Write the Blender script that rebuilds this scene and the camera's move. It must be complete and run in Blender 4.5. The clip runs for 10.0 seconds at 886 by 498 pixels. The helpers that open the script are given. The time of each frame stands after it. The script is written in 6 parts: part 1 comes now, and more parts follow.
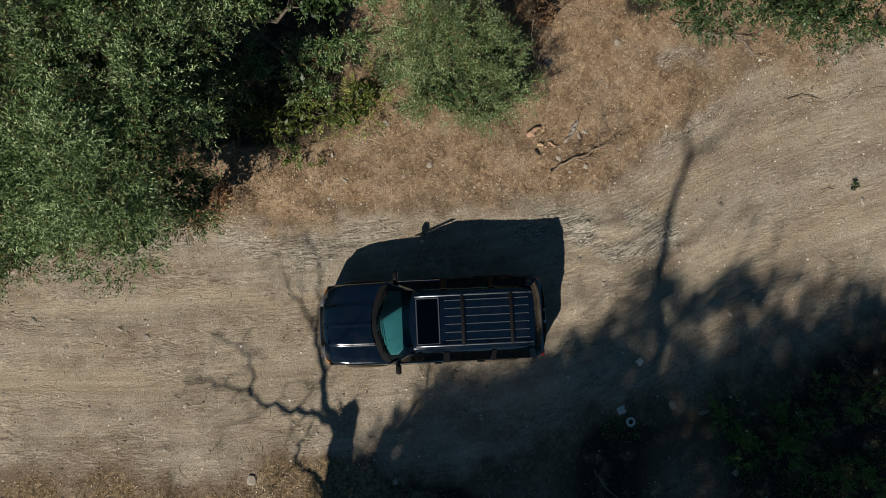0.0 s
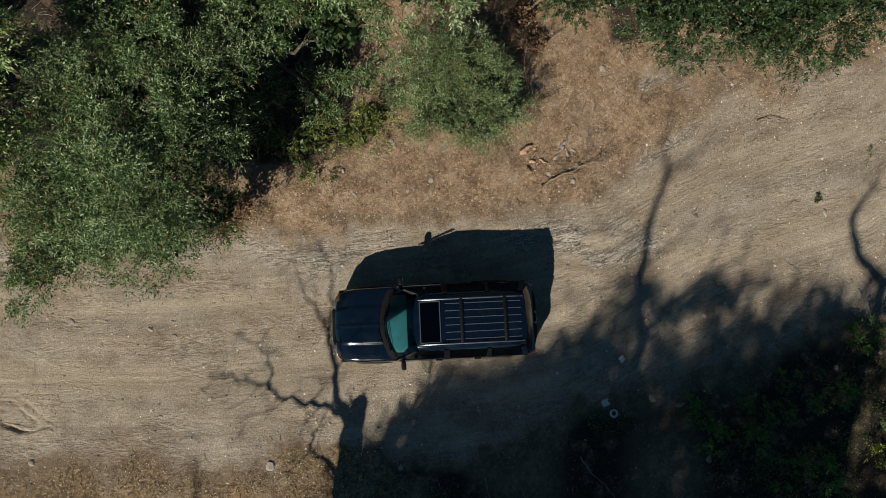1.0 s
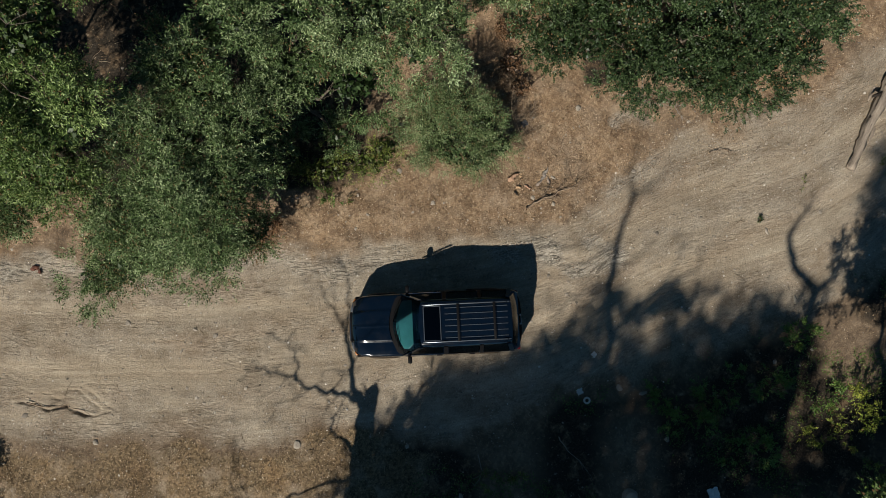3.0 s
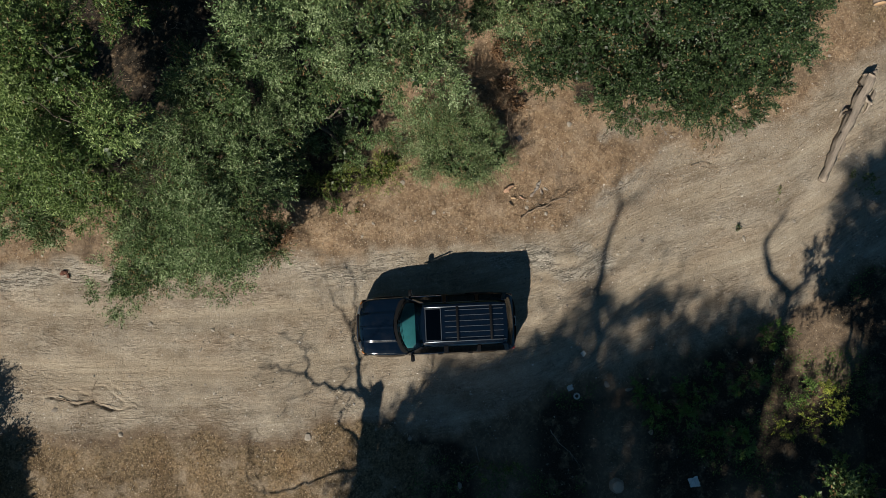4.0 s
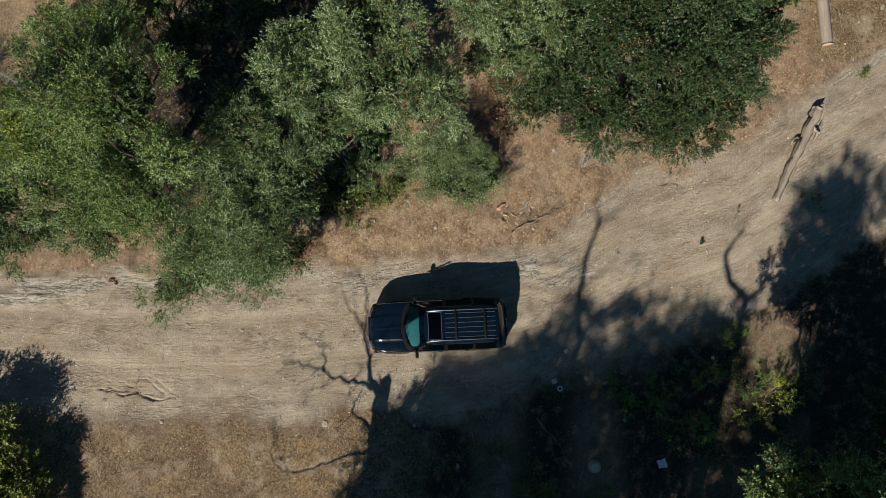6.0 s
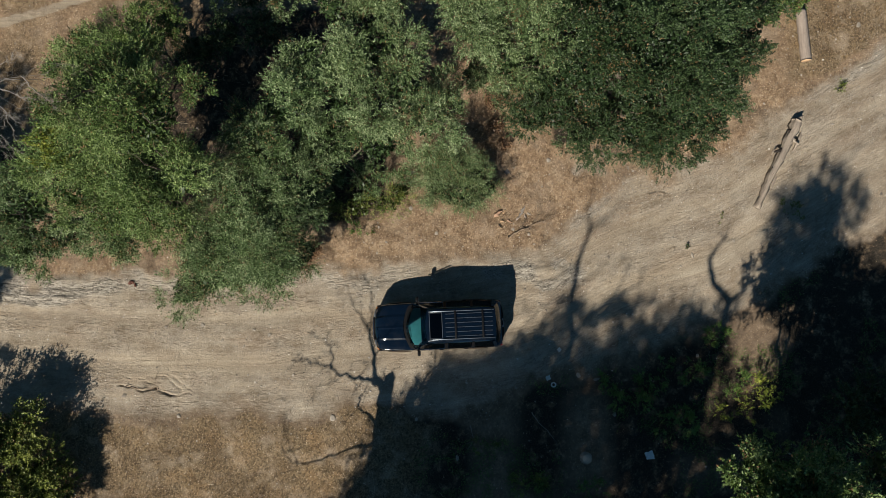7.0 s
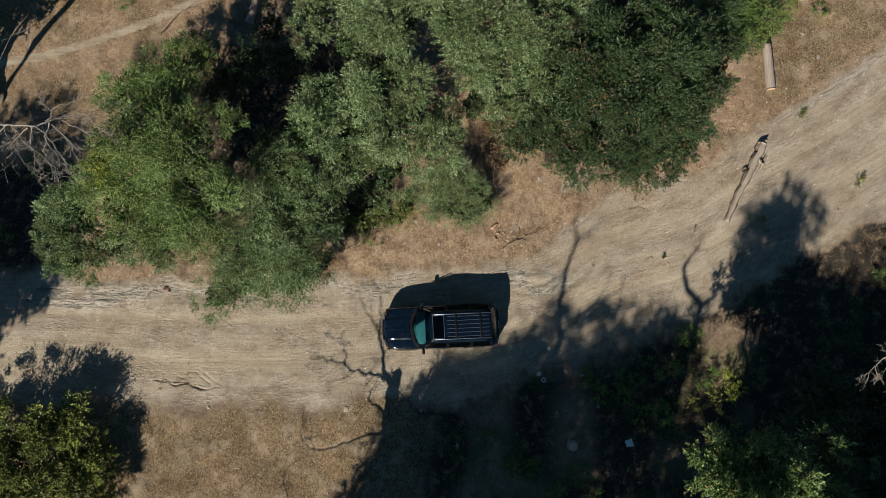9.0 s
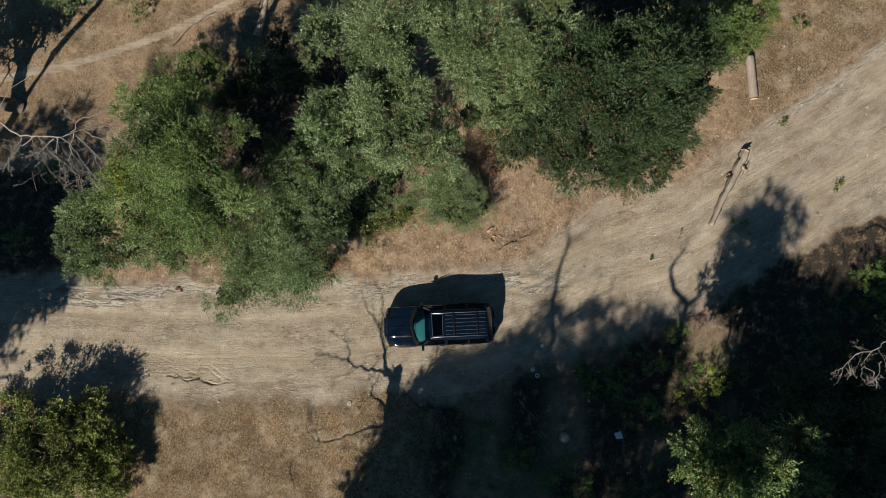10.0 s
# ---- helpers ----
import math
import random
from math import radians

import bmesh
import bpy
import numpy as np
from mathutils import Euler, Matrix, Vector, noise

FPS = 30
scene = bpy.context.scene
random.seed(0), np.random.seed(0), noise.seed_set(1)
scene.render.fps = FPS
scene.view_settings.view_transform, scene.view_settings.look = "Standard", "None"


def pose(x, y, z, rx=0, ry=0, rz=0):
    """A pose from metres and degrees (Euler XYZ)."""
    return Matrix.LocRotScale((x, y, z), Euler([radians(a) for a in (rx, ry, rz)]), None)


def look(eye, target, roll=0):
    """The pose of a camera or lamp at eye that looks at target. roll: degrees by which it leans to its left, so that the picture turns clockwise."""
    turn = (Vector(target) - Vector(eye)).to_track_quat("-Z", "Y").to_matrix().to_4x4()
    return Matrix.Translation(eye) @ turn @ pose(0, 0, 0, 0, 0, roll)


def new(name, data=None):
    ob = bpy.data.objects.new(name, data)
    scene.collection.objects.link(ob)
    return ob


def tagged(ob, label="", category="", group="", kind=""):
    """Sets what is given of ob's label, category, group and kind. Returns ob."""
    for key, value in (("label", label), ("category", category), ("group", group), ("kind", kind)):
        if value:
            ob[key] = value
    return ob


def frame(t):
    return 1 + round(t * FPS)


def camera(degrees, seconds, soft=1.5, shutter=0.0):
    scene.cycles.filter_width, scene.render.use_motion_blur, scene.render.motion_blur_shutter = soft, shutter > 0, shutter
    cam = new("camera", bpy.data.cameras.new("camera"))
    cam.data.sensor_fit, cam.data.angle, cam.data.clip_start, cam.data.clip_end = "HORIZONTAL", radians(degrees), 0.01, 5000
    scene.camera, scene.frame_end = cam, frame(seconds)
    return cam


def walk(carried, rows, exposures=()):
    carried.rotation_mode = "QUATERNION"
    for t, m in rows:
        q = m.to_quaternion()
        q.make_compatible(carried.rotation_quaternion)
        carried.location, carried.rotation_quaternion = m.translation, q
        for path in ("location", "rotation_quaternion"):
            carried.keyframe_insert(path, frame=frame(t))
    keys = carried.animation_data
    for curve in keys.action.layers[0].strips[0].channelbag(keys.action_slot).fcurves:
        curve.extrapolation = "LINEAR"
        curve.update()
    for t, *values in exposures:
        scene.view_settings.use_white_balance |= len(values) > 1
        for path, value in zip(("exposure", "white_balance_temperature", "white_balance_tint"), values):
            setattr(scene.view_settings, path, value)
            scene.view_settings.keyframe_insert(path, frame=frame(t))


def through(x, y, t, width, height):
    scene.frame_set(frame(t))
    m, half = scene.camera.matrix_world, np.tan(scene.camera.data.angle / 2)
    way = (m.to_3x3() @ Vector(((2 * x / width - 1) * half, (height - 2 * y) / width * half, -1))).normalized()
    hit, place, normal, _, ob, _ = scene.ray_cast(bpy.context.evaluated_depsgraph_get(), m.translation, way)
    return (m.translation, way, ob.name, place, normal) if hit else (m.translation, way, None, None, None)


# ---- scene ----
# ---------------------------------------------------------------- camera
cam = camera(62.6, 10.0, soft=0.7)
METRES, EYE, TILT, LEAN, TURN = 16.4, 16.4, -84.7, 0.0, 0.0
ROWS = [
    (0.0, 0.0, 0.0, 0.0, -0.0, 0.0, -0.0),
    (0.5, -0.0001, -0.0502, 0.0053, 0.01, 0.04, 0.0),
    (1.0, -0.0012, -0.1009, 0.0106, -0.01, 0.04, 0.01),
    (1.5, -0.0015, -0.1509, 0.0155, -0.03, 0.08, 0.01),
    (2.0, -0.0021, -0.2009, 0.0205, -0.06, 0.1, -0.0),
    (2.5, -0.0024, -0.2511, 0.0248, -0.07, 0.15, -0.01),
    (4.0, -0.0047, -0.3996, 0.0418, -0.14, 0.17, -0.06),
    (4.5, -0.0054, -0.4493, 0.0471, -0.14, 0.19, -0.09),
    (5.0, -0.0046, -0.4994, 0.0525, -0.12, 0.22, -0.14),
    (5.5, -0.0057, -0.5497, 0.0566, -0.14, 0.27, -0.15),
    (7.0, -0.0081, -0.6982, 0.07, -0.16, 0.32, -0.16),
    (7.5, -0.0105, -0.7466, 0.0759, -0.14, 0.32, -0.17),
    (8.0, -0.0134, -0.796, 0.0823, -0.14, 0.34, -0.21),
    (8.5, -0.0144, -0.8462, 0.0882, -0.16, 0.34, -0.23),
    (9.0, -0.0139, -0.8964, 0.0919, -0.17, 0.36, -0.23),
    (9.5, -0.0121, -0.9457, 0.0941, -0.18, 0.37, -0.22),
    (10.0, -0.0101, -0.9948, 0.0962, -0.16, 0.38, -0.23),
]
walk(cam, [(t, pose(0, 0, EYE, TILT, LEAN, TURN) @ pose(METRES * x, METRES * y, METRES * z, 90 + pitch, roll, yaw)) for t, x, y, z, yaw, pitch, roll in ROWS],
     exposures=[(0.0, 0.05), (2.5, 0.04), (4.5, 0.15), (7.0, 0.28), (10.0, 0.3)])

# ---------------------------------------------------------------- light
# a shadow runs (KX, KY) metres for every metre of height
KX, KY = 0.56, 1.05
SUN = Vector((-KX, -KY, 1.0)).normalized()
world = bpy.data.worlds.new("sky")
scene.world = world
world.use_nodes = True
sky = world.node_tree.nodes.new("ShaderNodeTexSky")
sky.sky_type, sky.sun_disc = "NISHITA", False
sky.air_density, sky.dust_density, sky.ozone_density = 1.0, 0.2, 4.0
sky.sun_elevation, sky.sun_rotation = math.asin(SUN.z), math.atan2(SUN.x, SUN.y)
back = world.node_tree.nodes["Background"]
back.inputs["Strength"].default_value = 0.037
# the clear sky's blue leans to cyan
tint = world.node_tree.nodes.new("ShaderNodeMix")
tint.data_type, tint.blend_type = "RGBA", "MULTIPLY"
tint.inputs[0].default_value = 1.0
tint.inputs[7].default_value = (0.62, 1.0, 1.06, 1)
world.node_tree.links.new(sky.outputs[0], tint.inputs[6])
world.node_tree.links.new(tint.outputs[2], back.inputs["Color"])
lamp = bpy.data.lights.new("sun", "SUN")
lamp.energy, lamp.angle, lamp.color = 5.15, radians(0.53), (1.0, 0.94, 0.83)
new("sun", lamp).matrix_world = look(SUN * 60, (0, 0, 0))

# ---------------------------------------------------------------- materials
def shader(name):
    m = bpy.data.materials.new(name)
    m.use_nodes = True
    t = m.node_tree
    return m, t, t.nodes["Principled BSDF"]


def node(t, kind, **inputs):
    n = t.nodes.new(kind)
    for key, value in inputs.items():
        n.inputs[key.replace("_", " ")].default_value = value
    return n


def noise_of(t, coord, scale, detail=4.0, rough=0.55, stretch=(1, 1, 1)):
    mapping = node(t, "ShaderNodeMapping")
    mapping.inputs["Scale"].default_value = stretch
    t.links.new(coord, mapping.inputs["Vector"])
    n = node(t, "ShaderNodeTexNoise", Scale=scale, Detail=detail, Roughness=rough)
    t.links.new(mapping.outputs[0], n.inputs["Vector"])
    return n.outputs["Fac"]


def ramp_of(t, fac, stops):
    r = t.nodes.new("ShaderNodeValToRGB")
    while len(r.color_ramp.elements) < len(stops):
        r.color_ramp.elements.new(0.5)
    for e, (at, c) in zip(r.color_ramp.elements, stops):
        e.position, e.color = at, (*c, 1) if len(c) == 3 else c
    t.links.new(fac, r.inputs[0])
    return r.outputs[0]


def grey(v):
    return (v, v, v)


def mix_of(t, fac, a, b, blend="MIX"):
    n = t.nodes.new("ShaderNodeMix")
    n.data_type, n.blend_type = "RGBA", blend
    for socket, value in ((n.inputs[0], fac), (n.inputs[6], a), (n.inputs[7], b)):
        if isinstance(value, (int, float)):
            socket.default_value = value
        elif isinstance(value, tuple):
            socket.default_value = (*value, 1)
        else:
            t.links.new(value, socket)
    return n.outputs[2]


def bump_of(t, bsdf, height, strength, distance):
    n = node(t, "ShaderNodeBump", Strength=strength, Distance=distance)
    t.links.new(height, n.inputs["Height"])
    t.links.new(n.outputs[0], bsdf.inputs["Normal"])


def attr_of(t, name):
    n = t.nodes.new("ShaderNodeAttribute")
    n.attribute_name = name
    return n.outputs["Fac"]


def place_of(t):
    return t.nodes.new("ShaderNodeNewGeometry").outputs["Position"]


def local_of(t):
    return t.nodes.new("ShaderNodeTexCoord").outputs["Object"]


def plain(name, colour, rough=0.6, metal=0.0, vary=0.25, scale=6.0, bump=0.0, coat=0.0, random_tone=0.0, spec=0.5):
    """A surface with grain and blotches at two scales."""
    m, t, b = shader(name)
    p = local_of(t)
    big = noise_of(t, p, scale, 3)
    fine = noise_of(t, p, scale * 14, 5, 0.65)
    dark = tuple(c * (1 - vary) for c in colour)
    light = tuple(min(1, c * (1 + vary)) for c in colour)
    c = mix_of(t, big, dark, light)
    c = mix_of(t, mix_of(t, 0.5, fine, grey(0.0)), c, tuple(x * 0.6 for x in colour))
    if random_tone:
        r = t.nodes.new("ShaderNodeObjectInfo").outputs["Random"]
        c = mix_of(t, 1.0, c, ramp_of(t, r, [(0, grey(1 - random_tone)), (1, grey(1 + 0 * random_tone))]), "MULTIPLY")
    t.links.new(c, b.inputs["Base Color"])
    b.inputs["Roughness"].default_value, b.inputs["Metallic"].default_value = rough, metal
    b.inputs["Coat Weight"].default_value = coat
    b.inputs["Specular IOR Level"].default_value = spec
    b.inputs["Coat Roughness"].default_value = 0.03
    if bump:
        bump_of(t, b, fine, 0.6, bump)
    return m


def ground_material():
    m, t, b = shader("dirt_ground")
    p = place_of(t)
    road, litter, dry, shade_mask = attr_of(t, "road"), attr_of(t, "litter"), attr_of(t, "dry"), attr_of(t, "shade_mask")
    broad = noise_of(t, p, 0.35, 5, 0.6)
    mid = noise_of(t, p, 2.2, 6, 0.65)
    fine = noise_of(t, p, 22.0, 5, 0.7)
    # lines drawn out along the road by wheels
    lane = t.nodes.new("ShaderNodeCombineXYZ")
    sep = t.nodes.new("ShaderNodeSeparateXYZ")
    t.links.new(p, sep.inputs[0])
    t.links.new(sep.outputs[0], lane.inputs[0])
    t.links.new(attr_of(t, "across"), lane.inputs[1])
    lane = lane.outputs[0]
    streak = mix_of(t, 0.45, noise_of(t, lane, 1.6, 5, 0.6, (0.07, 1.5, 1)), noise_of(t, lane, 5.0, 4, 0.65, (0.05, 2.2, 1)))
    grain = node(t, "ShaderNodeTexVoronoi", Scale=38.0)
    t.links.new(p, grain.inputs["Vector"])
    chips = node(t, "ShaderNodeTexVoronoi", Scale=14.0)
    t.links.new(p, chips.inputs["Vector"])
    # packed road: pale clay with grey gravel and wheel streaks
    clay = ramp_of(t, streak, [(0.34, (0.21, 0.162, 0.112)), (0.5, (0.325, 0.264, 0.19)), (0.66, (0.45, 0.38, 0.292))])
    gravel = ramp_of(t, fine, [(0.30, (0.20, 0.168, 0.13)), (0.5, (0.33, 0.283, 0.224)), (0.72, (0.54, 0.485, 0.41))])
    road_c = mix_of(t, ramp_of(t, mid, [(0.44, grey(0.08)), (0.64, grey(0.6))]), clay, gravel)
    road_c = mix_of(t, ramp_of(t, broad, [(0.42, grey(0.0)), (0.64, grey(0.6))]), road_c, (0.37, 0.315, 0.245))
    brown = noise_of(t, lane, 0.55, 5, 0.65, (0.6, 1.6, 1))
    road_c = mix_of(t, ramp_of(t, brown, [(0.48, grey(0.0)), (0.64, grey(0.7))]), road_c, ramp_of(t, mid, [(0.3, (0.21, 0.15, 0.10)), (0.7, (0.33, 0.255, 0.18))]))
    patch = noise_of(t, lane, 1.2, 7, 0.76, (0.8, 1.15, 1))
    road_c = mix_of(t, 0.8, road_c, ramp_of(t, patch, [(0.34, (0.60, 0.555, 0.51)), (0.5, grey(1.0)), (0.66, (1.32, 1.32, 1.31))]), "MULTIPLY")
    speck = ramp_of(t, grain.outputs["Color"], [(0.0, grey(0.35)), (0.5, grey(0.95)), (0.85, grey(1.2)), (1.0, grey(2.0))])
    road_c = mix_of(t, 0.42, road_c, speck, "MULTIPLY")
    # crumbled crust in patches drawn out along the road
    crumb = noise_of(t, lane, 9.0, 5, 0.7, (0.55, 1.3, 1))
    broken = ramp_of(t, noise_of(t, lane, 0.9, 5, 0.68, (0.42, 1.2, 1)), [(0.46, grey(0.0)), (0.58, grey(1.0))])
    road_c = mix_of(t, mix_of(t, 1.0, broken, grey(0.8), "MULTIPLY"), road_c, mix_of(t, 1.0, road_c, ramp_of(t, crumb, [(0.32, (0.50, 0.48, 0.46)), (0.48, (0.84, 0.83, 0.83)), (0.60, (1.06, 1.07, 1.08)), (0.72, (1.4, 1.42, 1.45))]), "MULTIPLY"))
    # lanes where wheels and feet have ground the clay to dust
    tan = ramp_of(t, streak, [(0.36, (0.25, 0.195, 0.135)), (0.5, (0.37, 0.30, 0.215)), (0.64, (0.46, 0.385, 0.285))])
    tan = mix_of(t, 0.25, tan, speck, "MULTIPLY")
    road_c = mix_of(t, ramp_of(t, attr_of(t, "worn"), [(0.3, grey(0.0)), (1.0, grey(0.7))]), road_c, tan)
    # fallen leaves and red soil of the verge
    red = ramp_of(t, mid, [(0.32, (0.10, 0.068, 0.044)), (0.5, (0.24, 0.162, 0.102)), (0.68, (0.42, 0.315, 0.212))])
    flake = ramp_of(t, chips.outputs["Color"], [(0.0, (0.07, 0.046, 0.03)), (0.5, (0.30, 0.192, 0.108)), (0.9, (0.54, 0.39, 0.24)), (1.0, (0.68, 0.56, 0.41))])
    red = mix_of(t, ramp_of(t, fine, [(0.4, grey(0.15)), (0.65, grey(0.8))]), red, flake)
    red = mix_of(t, 0.4, red, speck, "MULTIPLY")
    dust = noise_of(t, p, 0.9, 6, 0.7)
    red = mix_of(t, ramp_of(t, dust, [(0.5, grey(0.0)), (0.70, grey(0.55))]), red, ramp_of(t, fine, [(0.3, (0.24, 0.18, 0.125)), (0.7, (0.46, 0.375, 0.285))]))
    # dead grass
    straw = ramp_of(t, fine, [(0.3, (0.085, 0.06, 0.036)), (0.52, (0.21, 0.152, 0.088)), (0.72, (0.38, 0.29, 0.178))])
    straw = mix_of(t, ramp_of(t, mid, [(0.4, grey(0.0)), (0.65, grey(0.6))]), straw, (0.20, 0.135, 0.077))
    tuft = node(t, "ShaderNodeTexVoronoi", Scale=17.0)
    t.links.new(p, tuft.inputs["Vector"])
    straw = mix_of(t, 0.85, straw, ramp_of(t, tuft.outputs["Color"], [(0.0, grey(0.25)), (0.3, grey(0.62)), (0.6, grey(1.08)), (1.0, grey(1.6))]), "MULTIPLY")
    straw = mix_of(t, 0.4, straw, speck, "MULTIPLY")
    bare = noise_of(t, p, 1.3, 6, 0.72)
    straw = mix_of(t, ramp_of(t, bare, [(0.50, grey(0.0)), (0.64, grey(0.75))]), straw, ramp_of(t, fine, [(0.3, (0.24, 0.18, 0.12)), (0.7, (0.48, 0.39, 0.29))]))
    straw = mix_of(t, 0.8, straw, ramp_of(t, noise_of(t, p, 0.55, 5, 0.65), [(0.36, (0.66, 0.60, 0.52)), (0.5, grey(1.0)), (0.64, (1.2, 1.12, 1.0))]), "MULTIPLY")
    soil = ramp_of(t, mid, [(0.3, (0.09, 0.066, 0.046)), (0.55, (0.19, 0.14, 0.097)), (0.75, (0.30, 0.23, 0.165))])
    soil = mix_of(t, ramp_of(t, fine, [(0.4, grey(0.0)), (0.7, grey(0.6))]), soil, flake)

    def edged(mask):
        s = node(t, "ShaderNodeMath")
        s.operation = "MULTIPLY_ADD"
        t.links.new(mix_of(t, 0.5, mid, fine), s.inputs[0])
        s.inputs[1].default_value = 0.8
        t.links.new(mask, s.inputs[2])
        return ramp_of(t, s.outputs[0], [(0.72, grey(0)), (1.0, grey(1))])

    # near-black ground colour that carries the deep shade under the trees
    shaded_soil = ramp_of(t, fine, [(0.30, (0.010, 0.008, 0.006)), (0.52, (0.035, 0.028, 0.02)), (0.75, (0.12, 0.092, 0.066))])
    shaded_soil = mix_of(t, ramp_of(t, mid, [(0.5, grey(0.0)), (0.66, grey(0.5))]), shaded_soil, flake)
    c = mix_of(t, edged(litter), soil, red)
    c = mix_of(t, edged(shade_mask), c, shaded_soil)
    c = mix_of(t, edged(dry), c, straw)
    c = mix_of(t, edged(road), c, road_c)
    pale = ramp_of(t, fine, [(0.34, (0.20, 0.175, 0.14)), (0.5, (0.38, 0.34, 0.28)), (0.68, (0.60, 0.55, 0.47))])
    c = mix_of(t, mix_of(t, 1.0, edged(attr_of(t, "stony")), grey(0.75), "MULTIPLY"), c, pale)
    # hard crust broken into ledges, with darker colour along the cracks
    crust = noise_of(t, lane, 3.6, 6, 0.75, (0.33, 1.7, 1))
    ledge = edged(attr_of(t, "stony"))
    c = mix_of(t, mix_of(t, 1.0, ledge, grey(0.8), "MULTIPLY"), c, mix_of(t, 1.0, c, ramp_of(t, crust, [(0.39, grey(0.62)), (0.43, grey(0.50)), (0.46, grey(1.0)), (0.55, grey(1.0)), (0.575, grey(0.6)), (0.60, grey(1.12))]), "MULTIPLY"))
    t.links.new(c, b.inputs["Base Color"])
    b.inputs["Roughness"].default_value = 0.93
    b.inputs["Specular IOR Level"].default_value = 0.25
    h = mix_of(t, 0.45, fine, noise_of(t, p, 75.0, 3, 0.6))
    h = mix_of(t, 0.3, h, mid)
    h = mix_of(t, 0.25, h, streak)
    h = mix_of(t, mix_of(t, 1.0, mix_of(t, 1.0, broken, edged(road), "MULTIPLY"), grey(0.75), "MULTIPLY"), h, crumb)
    h = mix_of(t, mix_of(t, 1.0, ledge, grey(0.85), "MULTIPLY"), h, ramp_of(t, crust, [(0.40, grey(0.0)), (0.45, grey(0.5)), (0.53, grey(0.55)), (0.58, grey(1.0))]))
    bump_of(t, b, h, 1.0, 0.085)
    return m


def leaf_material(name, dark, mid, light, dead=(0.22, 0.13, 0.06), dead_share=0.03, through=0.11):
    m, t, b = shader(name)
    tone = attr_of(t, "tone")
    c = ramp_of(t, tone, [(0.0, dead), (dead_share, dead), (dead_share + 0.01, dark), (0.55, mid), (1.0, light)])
    c = mix_of(t, 0.35, c, ramp_of(t, noise_of(t, place_of(t), 0.8, 3), [(0.3, grey(0.45)), (0.7, grey(1.25))]), "MULTIPLY")
    t.links.new(c, b.inputs["Base Color"])
    b.inputs["Roughness"].default_value = 0.48
    b.inputs["Specular IOR Level"].default_value = 0.36
    tr = t.nodes.new("ShaderNodeBsdfTranslucent")
    t.links.new(mix_of(t, 1.0, c, (0.9, 1.0, 0.45), "MULTIPLY"), tr.inputs["Color"])
    mx = t.nodes.new("ShaderNodeMixShader")
    mx.inputs[0].default_value = through
    t.links.new(b.outputs[0], mx.inputs[1])
    t.links.new(tr.outputs[0], mx.inputs[2])
    t.links.new(mx.outputs[0], t.nodes["Material Output"].inputs["Surface"])
    return m


def scatter_material(name, stops, rough=0.9):
    m, t, b = shader(name)
    c = ramp_of(t, attr_of(t, "tone"), stops)
    c = mix_of(t, 0.5, c, ramp_of(t, noise_of(t, place_of(t), 60, 3), [(0.3, grey(0.6)), (0.7, grey(1.2))]), "MULTIPLY")
    t.links.new(c, b.inputs["Base Color"])
    b.inputs["Roughness"].default_value = rough
    return m


def bark_material(name, dark, light, along=None):
    m, t, b = shader(name)
    p = local_of(t)
    a = noise_of(t, p, 9, 6, 0.7, (1, 1, 0.3))
    if along is not None:
        turn = node(t, "ShaderNodeMapping")
        turn.vector_type = "TEXTURE"
        turn.inputs["Rotation"].default_value = (0, 0, along)
        turn.inputs["Scale"].default_value = (6.0, 0.8, 0.8)
        t.links.new(p, turn.inputs["Vector"])
        a = noise_of(t, turn.outputs[0], 9, 6, 0.7)
    f = noise_of(t, p, 55, 4, 0.6)
    c = ramp_of(t, mix_of(t, 0.4, a, f), [(0.3, dark), (0.62, light), (0.8, tuple(min(1, x * 1.3) for x in light))])
    t.links.new(c, b.inputs["Base Color"])
    b.inputs["Roughness"].default_value = 0.9
    bump_of(t, b, a, 0.8, 0.03)
    return m


def glass_material(name, tint, gloss=0.10, rough=0.02):
    m, t, b = shader(name)
    clear = t.nodes.new("ShaderNodeBsdfTransparent")
    clear.inputs[0].default_value = (*tint, 1)
    shine = node(t, "ShaderNodeBsdfGlossy", Roughness=rough)
    mx = t.nodes.new("ShaderNodeMixShader")
    fr = node(t, "ShaderNodeFresnel", IOR=1.5)
    t.links.new(fr.outputs[0], mx.inputs[0])
    t.links.new(clear.outputs[0], mx.inputs[1])
    t.links.new(shine.outputs[0], mx.inputs[2])
    t.links.new(mx.outputs[0], t.nodes["Material Output"].inputs["Surface"])
    return m


def paint_material():
    m, t, b = shader("navy_car_paint")
    p = local_of(t)
    dust = noise_of(t, p, 3.0, 6, 0.65)
    c = mix_of(t, ramp_of(t, dust, [(0.5, grey(0)), (0.85, grey(0.04))]), (0.0012, 0.0036, 0.0085), (0.12, 0.10, 0.08))
    t.links.new(c, b.inputs["Base Color"])
    t.links.new(ramp_of(t, dust, [(0.35, grey(0.10)), (0.75, grey(0.22))]), b.inputs["Roughness"])
    b.inputs["Coat Weight"].default_value = 1.0
    b.inputs["Coat Roughness"].default_value = 0.05
    return m


